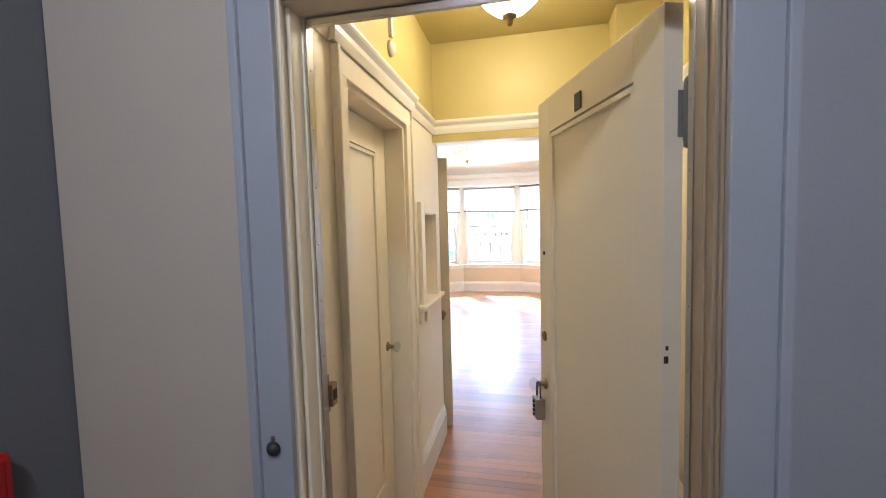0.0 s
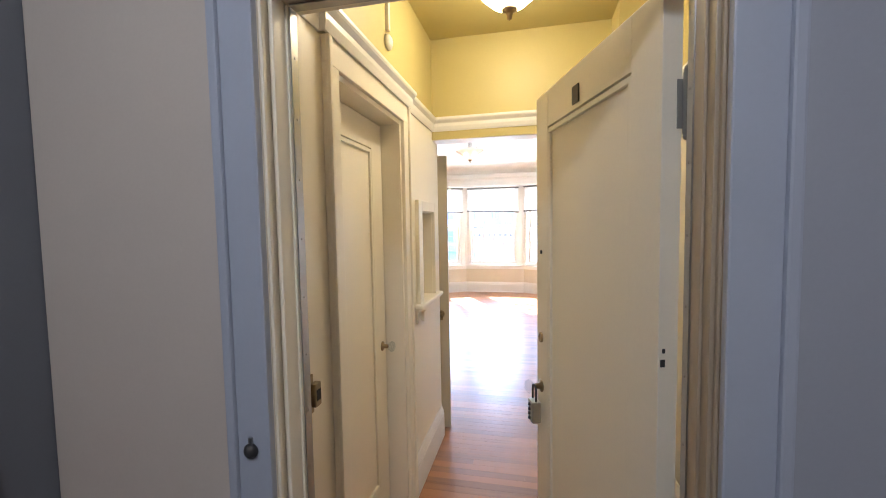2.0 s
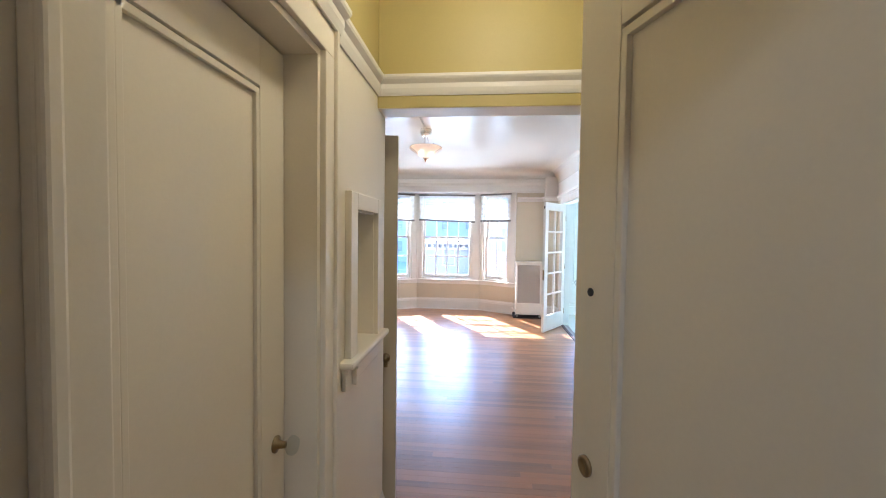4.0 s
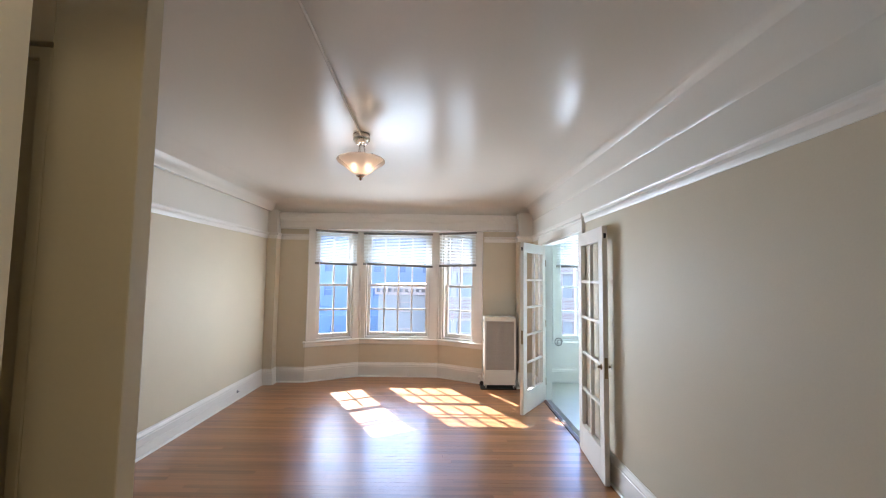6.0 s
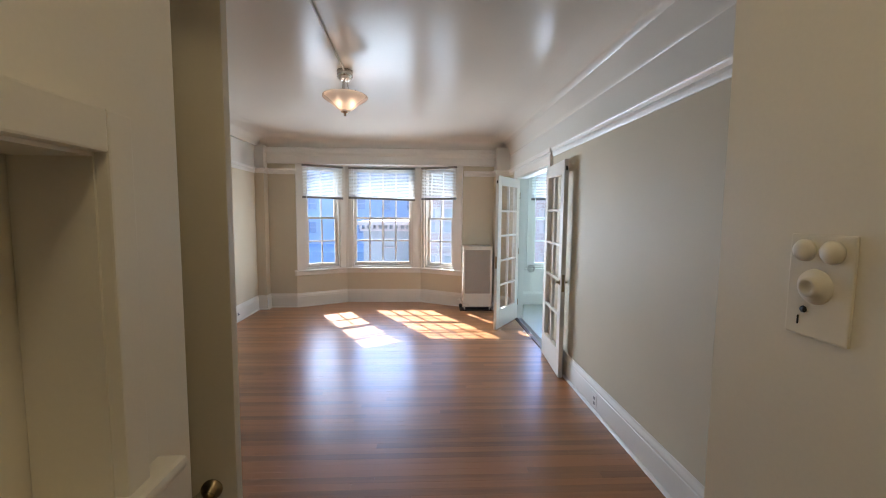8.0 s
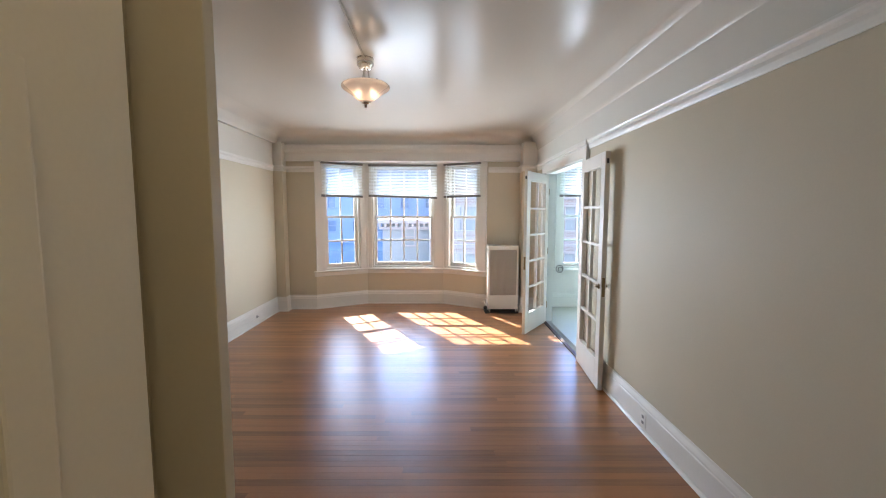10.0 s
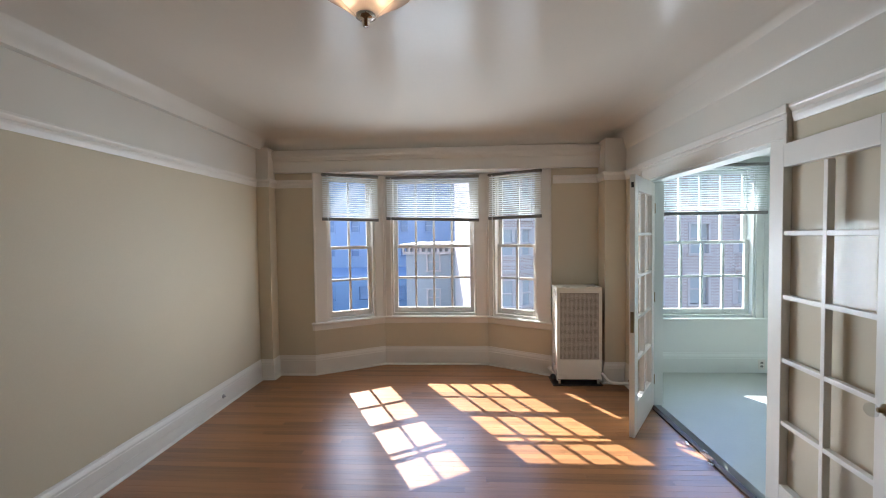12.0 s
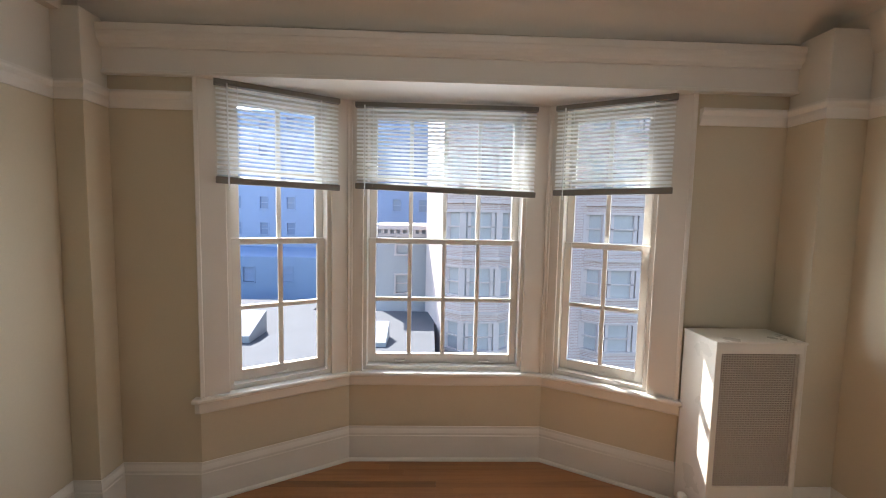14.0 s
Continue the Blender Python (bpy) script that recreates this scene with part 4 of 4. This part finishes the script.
# niche frame, shelf and apron
bm = bmesh.new()
for y0, y1, z0, z1 in ((2.385, 2.46, 1.07, 1.668), (2.757, 2.808, 1.07, 1.668), (2.46, 2.757, 1.605, 1.668)):
    box(bm, HL, HL + 0.025, y0, y1, z0, z1, bev=0.004)
box(bm, HL - 0.11, HL + 0.004, 2.456, 2.464, 1.07, 1.605), box(bm, HL - 0.11, HL + 0.004, 2.753, 2.761, 1.07, 1.605), box(bm, HL - 0.11, HL + 0.004, 2.46, 2.757, 1.599, 1.607)
setting("niche_frame", bm, HALLW, "ivory painted frame round the phone niche", "trim")
bm = bmesh.new()
box(bm, HL - 0.12, HL + 0.05, 2.335, 2.875, 1.048, 1.073, bev=0.01)
box(bm, HL, HL + 0.028, 2.345, 2.865, 1.028, 1.048, bev=0.006)
box(bm, HL, HL + 0.016, 2.355, 2.855, 0.965, 1.028, bev=0.004)
box(bm, HL + 0.016, HL + 0.035, 2.42, 2.455, 0.968, 1.026, bev=0.004)
setting("niche_shelf", bm, HALLW, "ivory painted shelf below the phone niche", "shelf")
jk = thing("phone_jack", pose(HL - 0.119, 2.60, 1.30), "dark grey phone jack plate inside the niche", "phone jack")
part("plate", B(0, 0.012, -0.025, 0.025, -0.05, 0.05, bev=0.003), SLATR, jk)
part("socket", B(0.012, 0.014, -0.008, 0.008, -0.012, 0.012), DARK, jk)


# outlets on the baseboards
def outlet(m, label):
    o = thing("outlet", m, label, "outlet", "baseboard outlets")
    part("plate", B(-0.035, 0.035, 0, 0.006, -0.056, 0.056, bev=0.002), TRIM, o)
    for z in (-0.02, 0.02):
        part("socket", B(-0.014, 0.014, 0.006, 0.008, z - 0.011, z + 0.011, bev=0.001), SLATR, o)


outlet(Matrix.Translation((XR - 0.02, 5.13, 0.09)) @ Matrix.Rotation(radians(90), 4, "Z"), "white double outlet on the baseboard")
dk = thing("cable_outlet", Matrix.Translation((XL + 0.02, 7.87, 0.105)) @ Matrix.Rotation(radians(-90), 4, "Z"), "small coaxial socket on the baseboard", "outlet")
bm = bmesh.new()
lathe(bm, [(0, 0), (0.02, 0), (0.02, 0.004), (0.008, 0.008), (0.006, 0.025), (0, 0.025)], Matrix.Rotation(radians(-90), 4, "X"), 14)
part("socket", bm, STEEL, dk)
outlet(Matrix.Translation((3.1, SY1 - 0.02, 0.10)) @ Matrix.Rotation(radians(180), 4, "Z"), "pale outlet on the sunroom baseboard")

bm = bmesh.new()
tube(bm, [(XL + 0.023, 3.2 + 0.31 * k, 0.10 + 0.003 * math.sin(k * 2.1)) for k in range(15)] + [(XL + 0.023, 7.85, 0.105)], 0.003, 6)
tagged(new("coaxial_cable", mesh("coaxial_cable", bm, TRIM)), "thin painted cable stapled along the baseboard", "cable")

# loose black cable by the sunroom window
bm = bmesh.new()
tube(bm, [(1.95 + 0.07 * math.cos(t * 0.7) * (1 - 0.04 * t), SY1 - 0.03 - 0.004 * t, 0.62 + 0.07 * math.sin(t * 0.7) * (1 - 0.04 * t)) for t in range(0, 16)], 0.006)
tagged(new("black_cable", mesh("black_cable", bm, IRON)), "coiled black cable hanging by the sunroom window", "cable")

for k, (x, y, L) in enumerate(((XR - 0.03, 7.32, 0.06), (XR + 0.02, 7.18, 0.045), (XR - 0.035, 7.02, 0.035))):
    bm = B(-0.009, 0.009, -L / 2, L / 2, 0, 0.006, bev=0.002)
    bmesh.ops.transform(bm, matrix=Matrix.Translation((x, y, 0.0145 if k else 0.001)) @ Matrix.Rotation(0.4 * k - 0.3, 4, "Z"), verts=bm.verts)
    tagged(new("wood_chip", mesh("wood_chip", bm, TRIM)), "loose pale splinter lying by the worn threshold", "splinter", "threshold splinters")

# corridor: hook on the casing and red extinguisher cabinet
hk = thing("door_buzzer", pose(-0.303, 0.92, 1.04), "round dark door buzzer on the entry casing", "buzzer")
bm = bmesh.new()
lathe(bm, [(0, 0), (0.016, 0), (0.017, 0.006), (0.012, 0.012), (0.006, 0.016), (0, 0.017)], Matrix.Rotation(radians(90), 4, "X"), 18)
part("button", bm, IRON, hk)
part("tab", B(-0.005, 0.005, -0.006, 0, 0.012, 0.03, bev=0.002), STEEL, hk)
rx = thing("fire_alarm_box", pose(-0.899, 0.70, 0.945), "red painted metal fire alarm box on the corridor wall", "alarm box")
part("housing", B(0, 0.045, -0.075, 0.075, -0.12, 0.12, bev=0.014), RED, rx)
part("cover", B(0.045, 0.05, -0.055, 0.055, -0.10, 0.10, bev=0.002), RED, rx)
sk = thing("strike_plate", pose(EJ0 + 0.001, 1.075, 1.10), "brass strike box on the entry jamb", "strike plate")
part("plate", B(0, 0.004, -0.016, 0.02, -0.05, 0.05, bev=0.001), NICKEL, sk)
part("box", B(0.004, 0.022, 0.0, 0.028, -0.03, 0.03, bev=0.003), NICKEL, sk)
part("slot", B(0.0222, 0.0232, 0.004, 0.024, -0.014, 0.014), DARK, sk)
dc = thing("door_chime", Matrix.Translation((HL, 1.98, 2.36)), "old wired bell gong high on the hall wall", "door chime")
bm = bmesh.new()
lathe(bm, [(0, 0.03), (0.02, 0.028), (0.034, 0.018), (0.036, 0.006), (0.03, 0.006), (0, 0.02)], Matrix.Rotation(radians(90), 4, "Y"), 20)
part("gong", bm, TRIM, dc)
part("striker_box", B(0, 0.02, -0.012, 0.012, 0.05, 0.20, bev=0.003), TRIM, dc)


# ---- outside ----
def facade(name, label, x0, x1, y0, y1, z0, z1, wallm, trimm, glassm, cols, floors, win, bay_cols=(), cornice=0.0, first=0.0):
    """A building whose front faces the room at y0; windows are real recesses with frames."""
    d = thing(name, pose((x0 + x1) / 2, y0, z0), label, "building")
    inv = Matrix.Translation((-(x0 + x1) / 2, -y0, -z0))
    ww, wh = win
    fh = (z1 - z0 - first) / floors
    bm = bmesh.new()
    holes = []
    cw = (x1 - x0) / cols
    for j in range(floors):
        zc = z0 + first + fh * j + fh * 0.28
        box(bm, x0, x1, y0, y0 + 0.4, zc - fh * 0.28, zc)
        box(bm, x0, x1, y0, y0 + 0.4, zc + wh, z0 + first + fh * (j + 1))
        for i in range(cols + 1):
            xa = x0 if i == 0 else x0 + cw * (i - 0.5) + ww / 2
            xb = x1 if i == cols else x0 + cw * (i + 0.5) - ww / 2
            box(bm, xa, xb, y0, y0 + 0.4, zc, zc + wh)
        for i in range(cols):
            holes.append((x0 + cw * (i + 0.5), zc, i))
    if first:
        box(bm, x0, x1, y0, y0 + 0.4, z0, z0 + first)
    box(bm, x0, x1, y0 + 0.6, y1, z0, z1), box(bm, x0, x0 + 0.3, y0 + 0.4, y0 + 0.6, z0, z1), box(bm, x1 - 0.3, x1, y0 + 0.4, y0 + 0.6, z0, z1)
    bmesh.ops.transform(bm, matrix=inv, verts=bm.verts)
    part("wall", bm, wallm, d)
    if cornice:
        bm = bmesh.new()
        box(bm, x0 - cornice, x1 + cornice, y0 - cornice, y1 + 0.3, z1 - 0.25, z1 + 0.05)
        box(bm, x0 - cornice * 0.5, x1 + cornice * 0.5, y0 - cornice * 0.5, y1, z1 - 0.75, z1 - 0.55)
        k = x0 - cornice * 0.6
        while k < x1 + cornice * 0.6:
            box(bm, k, k + 0.18, y0 - cornice * 0.8, y0, z1 - 0.55, z1 - 0.25)
            k += 0.45
        bmesh.ops.transform(bm, matrix=inv, verts=bm.verts)
        part("cornice", bm, trimm, d)
    bm = bmesh.new()
    t = 0.09
    box(bm, -ww / 2 - t, -ww / 2 + 0.03, -0.06, 0.2, 0, wh + t), box(bm, ww / 2 - 0.03, ww / 2 + t, -0.06, 0.2, 0, wh + t)
    box(bm, -ww / 2, ww / 2, -0.06, 0.2, wh - 0.03, wh + t), box(bm, -ww / 2 - t * 1.4, ww / 2 + t * 1.4, -0.14, 0.2, -0.12, 0)
    box(bm, -ww / 2, ww / 2, 0.12, 0.2, wh / 2 - 0.04, wh / 2 + 0.04)
    wf = mesh("window_frame", bm, trimm)
    wg = mesh("window_pane", B(-ww / 2, ww / 2, 0.2, 0.24, 0, wh), glassm)
    for x, z, i in holes:
        w = new("window", wf)
        w.parent, w.matrix_local = d, inv @ Matrix.Translation((x, y0, z))
        p = new("pane", wg)
        p.parent, p.matrix_local = w, Matrix()
    for i in bay_cols:
        xc = x0 + cw * (i + 0.5)
        for j in range(floors):
            zc = z0 + first + fh * j
            bm = bmesh.new()
            bwid = cw * 0.46
            pl = [(xc + bwid, y0), (xc + bwid * 0.55, y0 - 0.75), (xc - bwid * 0.55, y0 - 0.75), (xc - bwid, y0)]
            run(bm, pl, [(0.0, zc + fh * 0.02), (-0.3, zc + fh * 0.02), (-0.3, zc + fh * 0.27), (0.0, zc + fh * 0.27)])
            run(bm, pl, [(0.0, zc + fh * 0.8), (-0.3, zc + fh * 0.8), (-0.3, zc + fh * 1.02), (0.0, zc + fh * 1.02)])
            bmesh.ops.transform(bm, matrix=inv, verts=bm.verts)
            bb = part("bay", bm, wallm, d)
            bm = bmesh.new()
            run(bm, pl, [(0.12, zc + fh * 0.25), (-0.1, zc + fh * 0.25), (-0.1, zc + fh * 0.29), (0.12, zc + fh * 0.29)])
            run(bm, pl, [(0.15, zc + fh * 0.95), (-0.1, zc + fh * 0.95), (-0.1, zc + fh * 1.0), (0.15, zc + fh * 1.0)])
            run(bm, pl, [(0.0, zc + fh * 0.52), (-0.14, zc + fh * 0.52), (-0.14, zc + fh * 0.545), (0.0, zc + fh * 0.545)])
            run(bm, pl, [(0.06, zc + fh * 0.10), (-0.1, zc + fh * 0.10), (-0.1, zc + fh * 0.13), (0.06, zc + fh * 0.13)])
            run(bm, pl, [(0.07, zc + fh * 0.79), (-0.1, zc + fh * 0.79), (-0.1, zc + fh * 0.83), (0.07, zc + fh * 0.83)])
            for q in (-0.36, 0.36):
                box(bm, xc + bwid * q - 0.09, xc + bwid * q + 0.09, y0 - 0.75, y0 - 0.6, zc + fh * 0.27, zc + fh * 0.8)
            for (ax, ay) in pl:
                box(bm, ax - 0.16, ax + 0.16, ay - 0.02, ay + 0.3, zc + fh * 0.27, zc + fh * 0.8)
            bmesh.ops.transform(bm, matrix=inv, verts=bm.verts)
            part("bay_trim", bm, trimm, bb, "pale painted window trim")
            bm = bmesh.new()
            run(bm, pl, [(-0.12, zc + fh * 0.27), (-0.16, zc + fh * 0.27), (-0.16, zc + fh * 0.8), (-0.12, zc + fh * 0.8)])
            bmesh.ops.transform(bm, matrix=inv, verts=bm.verts)
            part("pane", bm, glassm, bb)
    return d


def brick_mat(name, a, b, mortar):
    m = mat(name, a, 0.85, 0.12, 0.6, 25, 0.2)
    n, l = m.node_tree.nodes, m.node_tree.links
    tc, sp, cb, br = n.new("ShaderNodeTexCoord"), n.new("ShaderNodeSeparateXYZ"), n.new("ShaderNodeCombineXYZ"), n.new("ShaderNodeTexBrick")
    l.new(tc.outputs["Object"], sp.inputs[0]), l.new(sp.outputs[0], cb.inputs[0]), l.new(sp.outputs[2], cb.inputs[1]), l.new(cb.outputs[0], br.inputs["Vector"])
    br.inputs["Color1"].default_value, br.inputs["Color2"].default_value, br.inputs["Mortar"].default_value = (*a, 1), (*b, 1), (*mortar, 1)
    br.inputs["Scale"].default_value, br.inputs["Mortar Size"].default_value = 1.0, 0.014
    br.inputs["Brick Width"].default_value, br.inputs["Row Height"].default_value = 0.26, 0.09
    l.new(br.outputs[0], n["Principled BSDF"].inputs["Base Color"])
    return m


BRICK = brick_mat("pink-brown brick", (0.45, 0.32, 0.28), (0.53, 0.39, 0.345), (0.60, 0.53, 0.49))
CREAM = mat("cream stucco", (0.40, 0.385, 0.38), 0.8, 0.08, 0.4, 20, 0.2)
# blue of haze and shade is mixed into these far walls and panes
BLUE = mat("hazy blue-grey stucco", (0.35, 0.43, 0.60), 0.8, 0.07, 0.2, 20, 0.2)
BLUED = mat("shaded slate-blue stucco", (0.22, 0.30, 0.44), 0.8, 0.1, 0.2, 20, 0.2, spec=0.05)
PALE = mat("pale stone trim", (0.58, 0.485, 0.45), 0.7, 0.08, 1.0, 20, 0.2)
WGL = mat("grey far window", (0.46, 0.44, 0.43), 0.4, 0.15, 0.5, 20, 0.0)
WGB = mat("hazy blue far window", (0.25, 0.33, 0.50), 0.1, 0.15, 0.5, 20, 0.0)
ROOF = mat("pale gravel roof", (0.11, 0.115, 0.125), 0.9, 0.12, 0.5, 30, 0.3, spec=0.1)
HATCH = mat("pale painted hatch metal", (0.30, 0.31, 0.32), 0.8, 0.1, 0.8, 30, 0.1, spec=0.1)
ASPH = mat("asphalt", (0.05, 0.05, 0.052), 0.9, 0.2, 0.3, 30, 0.3)
setting("ground", B(-300, 300, -300, 600, -16.2, -16), ASPH, "asphalt street ground far below", "ground")
brick = facade("brick_building", "mauve brick apartment building with pale bay windows", 0.1, 27.05, 29, 60, -16, 14.5, BRICK, PALE, WGL, 7, 10, (1.1, 1.75), (0, 2, 4, 6), 0.6, 0.5)
bm = bmesh.new()
run(bm, [(-0.95, 35.3), (0.098, 29.05)], [(0, -16), (0.3, -16), (0.3, 14.2), (0, 14.2)])
run(bm, [(-0.95, 35.3), (0.098, 29.05)], [(-0.05, 13.9), (0.35, 13.9), (0.35, 14.3), (-0.05, 14.3)])
bmesh.ops.transform(bm, matrix=brick.matrix_world.inverted(), verts=bm.verts)
part("side_wall", bm, PALE, brick, "pale plastered side wall in full sun")
facade("cream_building", "cream stucco building with a bracketed cornice", -4.8, -0.55, 36, 48, -16, 0.87, CREAM, PALE, WGL, 1, 6, (0.95, 1.3), (), 0.45)
facade("blue_building", "tall building with rows of windows, haze and shade in its blue-grey colour", -60, 0, 62, 80, -16, 15, BLUE, BLUE, WGB, 17, 9, (1.1, 1.6))
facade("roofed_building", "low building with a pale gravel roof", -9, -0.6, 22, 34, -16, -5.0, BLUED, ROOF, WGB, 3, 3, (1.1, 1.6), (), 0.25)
facade("low_building", "low building in a shaded slate-blue colour with a pale roof", -42, -9.6, 24, 40, -16, -5.6, BLUED, ROOF, WGB, 10, 3, (1.1, 1.6), (), 0.3)
facade("slate_building", "plain building in a shaded slate-blue colour behind the low roofs", -42, -5.2, 46, 58, -16, -2.6, BLUED, BLUED, WGB, 10, 4, (1.1, 1.4))
for x, y, w, d, h in ((-3.6, 27.5, 1.6, 1.8, 0.9), (-12.0, 30.0, 3.0, 2.4, 1.3)):
    hut = thing("roof_hatch", pose(x, y, -5.0 if x > -9 else -5.55), "pale sloped skylight hatch on the flat roof", "roof hatch")
    bm = bmesh.new()
    vs = [bm.verts.new(p) for p in ((-w / 2, -d / 2, 0), (w / 2, -d / 2, 0), (w / 2, d / 2, 0), (-w / 2, d / 2, 0), (-w / 2, -d / 2, h * 0.3), (w / 2, -d / 2, h * 0.3), (w / 2, d / 2, h), (-w / 2, d / 2, h))]
    for f in ((0, 1, 5, 4), (1, 2, 6, 5), (2, 3, 7, 6), (3, 0, 4, 7), (4, 5, 6, 7)):
        bm.faces.new([vs[k] for k in f])
    part("housing", bm, HATCH, hut)

# ---- floorboards ----
def boards(x0, x1, y0, y1, seed, width=0.0572):
    rnd = random.Random(seed)
    out = []
    y = y0
    while y < y1 - 0.005:
        w = min(width, y1 - y)
        x = x0
        first = True
        while x < x1 - 1e-4:
            ln = rnd.uniform(0.2, 1.6) if first else rnd.uniform(0.7, 2.6)
            e = min(x1, x + ln)
            if x1 - e < 0.15:
                e = x1
            out.append((x, e, y, y + w))
            x, first = e, False
        y += width
    return out


floor = setting("floor", B(XL - 0.1, XR + 0.02, 0.98, 9.2, -0.08, -0.012), SUBF, "varnished strip oak floor", "floor")
allb = boards(XL, XR, YB, YF, 3) + boards(HL - 0.02, HR2, YE, YB, 5)
for k in range(8):
    ya = YF + 0.0572 * k
    f = (ya - YF) / (B1[1] - YF)
    if f < 1:
        xa, xb = BL[0] + (B1[0] - BL[0]) * f, BR[0] + (B2[0] - BR[0]) * f
        allb += [(xa, -0.4 - 0.1 * k, ya, ya + 0.0572), (-0.4 - 0.1 * k, xb, ya, ya + 0.0572)]
near = [q for q in allb if 4.6 < q[2] < 8.7][:300]
ids = set(near)
rest = [q for q in allb if q not in ids]
cache = {}


def board_mesh(L, W):
    key = (round(L * 20), round(W, 3))
    if key not in cache:
        bm = bmesh.new()
        e, c = 0.00015, 0.0004
        x, y = key[0] / 40 - e, W / 2 - e
        lo = [bm.verts.new(p) for p in ((-x, -y, -0.012), (x, -y, -0.012), (x, y, -0.012), (-x, y, -0.012))]
        md = [bm.verts.new(p) for p in ((-x, -y, -c), (x, -y, -c), (x, y, -c), (-x, y, -c))]
        hi = [bm.verts.new(p) for p in ((-x + c, -y + c, 0), (x - c, -y + c, 0), (x - c, y - c, 0), (-x + c, y - c, 0))]
        for A_, B_ in ((lo, md), (md, hi)):
            for i in range(4):
                bm.faces.new((A_[i], A_[(i + 1) % 4], B_[(i + 1) % 4], B_[i]))
        bm.faces.new(hi)
        cache[key] = mesh("plank", bm, OAK)
    return cache[key]


cup = random.Random(11)
for x0, x1, y0, y1 in near:
    p = new("plank", board_mesh(x1 - x0, y1 - y0))
    p.parent = floor
    p.location = ((x0 + x1) / 2, (y0 + y1) / 2, 0)
    p.rotation_euler = (cup.gauss(0, 0.0035), 0, 0)
    p.scale = ((x1 - x0) / (round((x1 - x0) * 20) / 20), 1, 1)
verts, faces = [], []
for x0, x1, y0, y1 in rest:
    e, c, q = 0.00015, 0.0004, len(verts)
    for d, z in ((e, -0.012), (e, -c), (e + c, 0)):
        verts += [(x0 + d, y0 + d, z), (x1 - d, y0 + d, z), (x1 - d, y1 - d, z), (x0 + d, y1 - d, z)]
    for r in (0, 4):
        faces += [(q + r + i, q + r + (i + 1) % 4, q + r + 4 + (i + 1) % 4, q + r + 4 + i) for i in range(4)]
    faces.append((q + 8, q + 9, q + 10, q + 11))
me = bpy.data.meshes.new("plank_field")
me.from_pydata(verts, [], faces)
OAKI = OAK.copy()
OAKI.name = "varnished oak field"
_nt = OAKI.node_tree
for nd in list(_nt.nodes):
    if nd.type == "OBJECT_INFO":
        geo = _nt.nodes.new("ShaderNodeNewGeometry")
        tgt = nd.outputs["Random"].links[0].to_socket
        _nt.links.new(geo.outputs["Random Per Island"], tgt)
me.materials.append(OAKI)
pf = new("plank_field", me)
pf.parent = floor
tagged(pf, "varnished oak boards", kind="stuff")
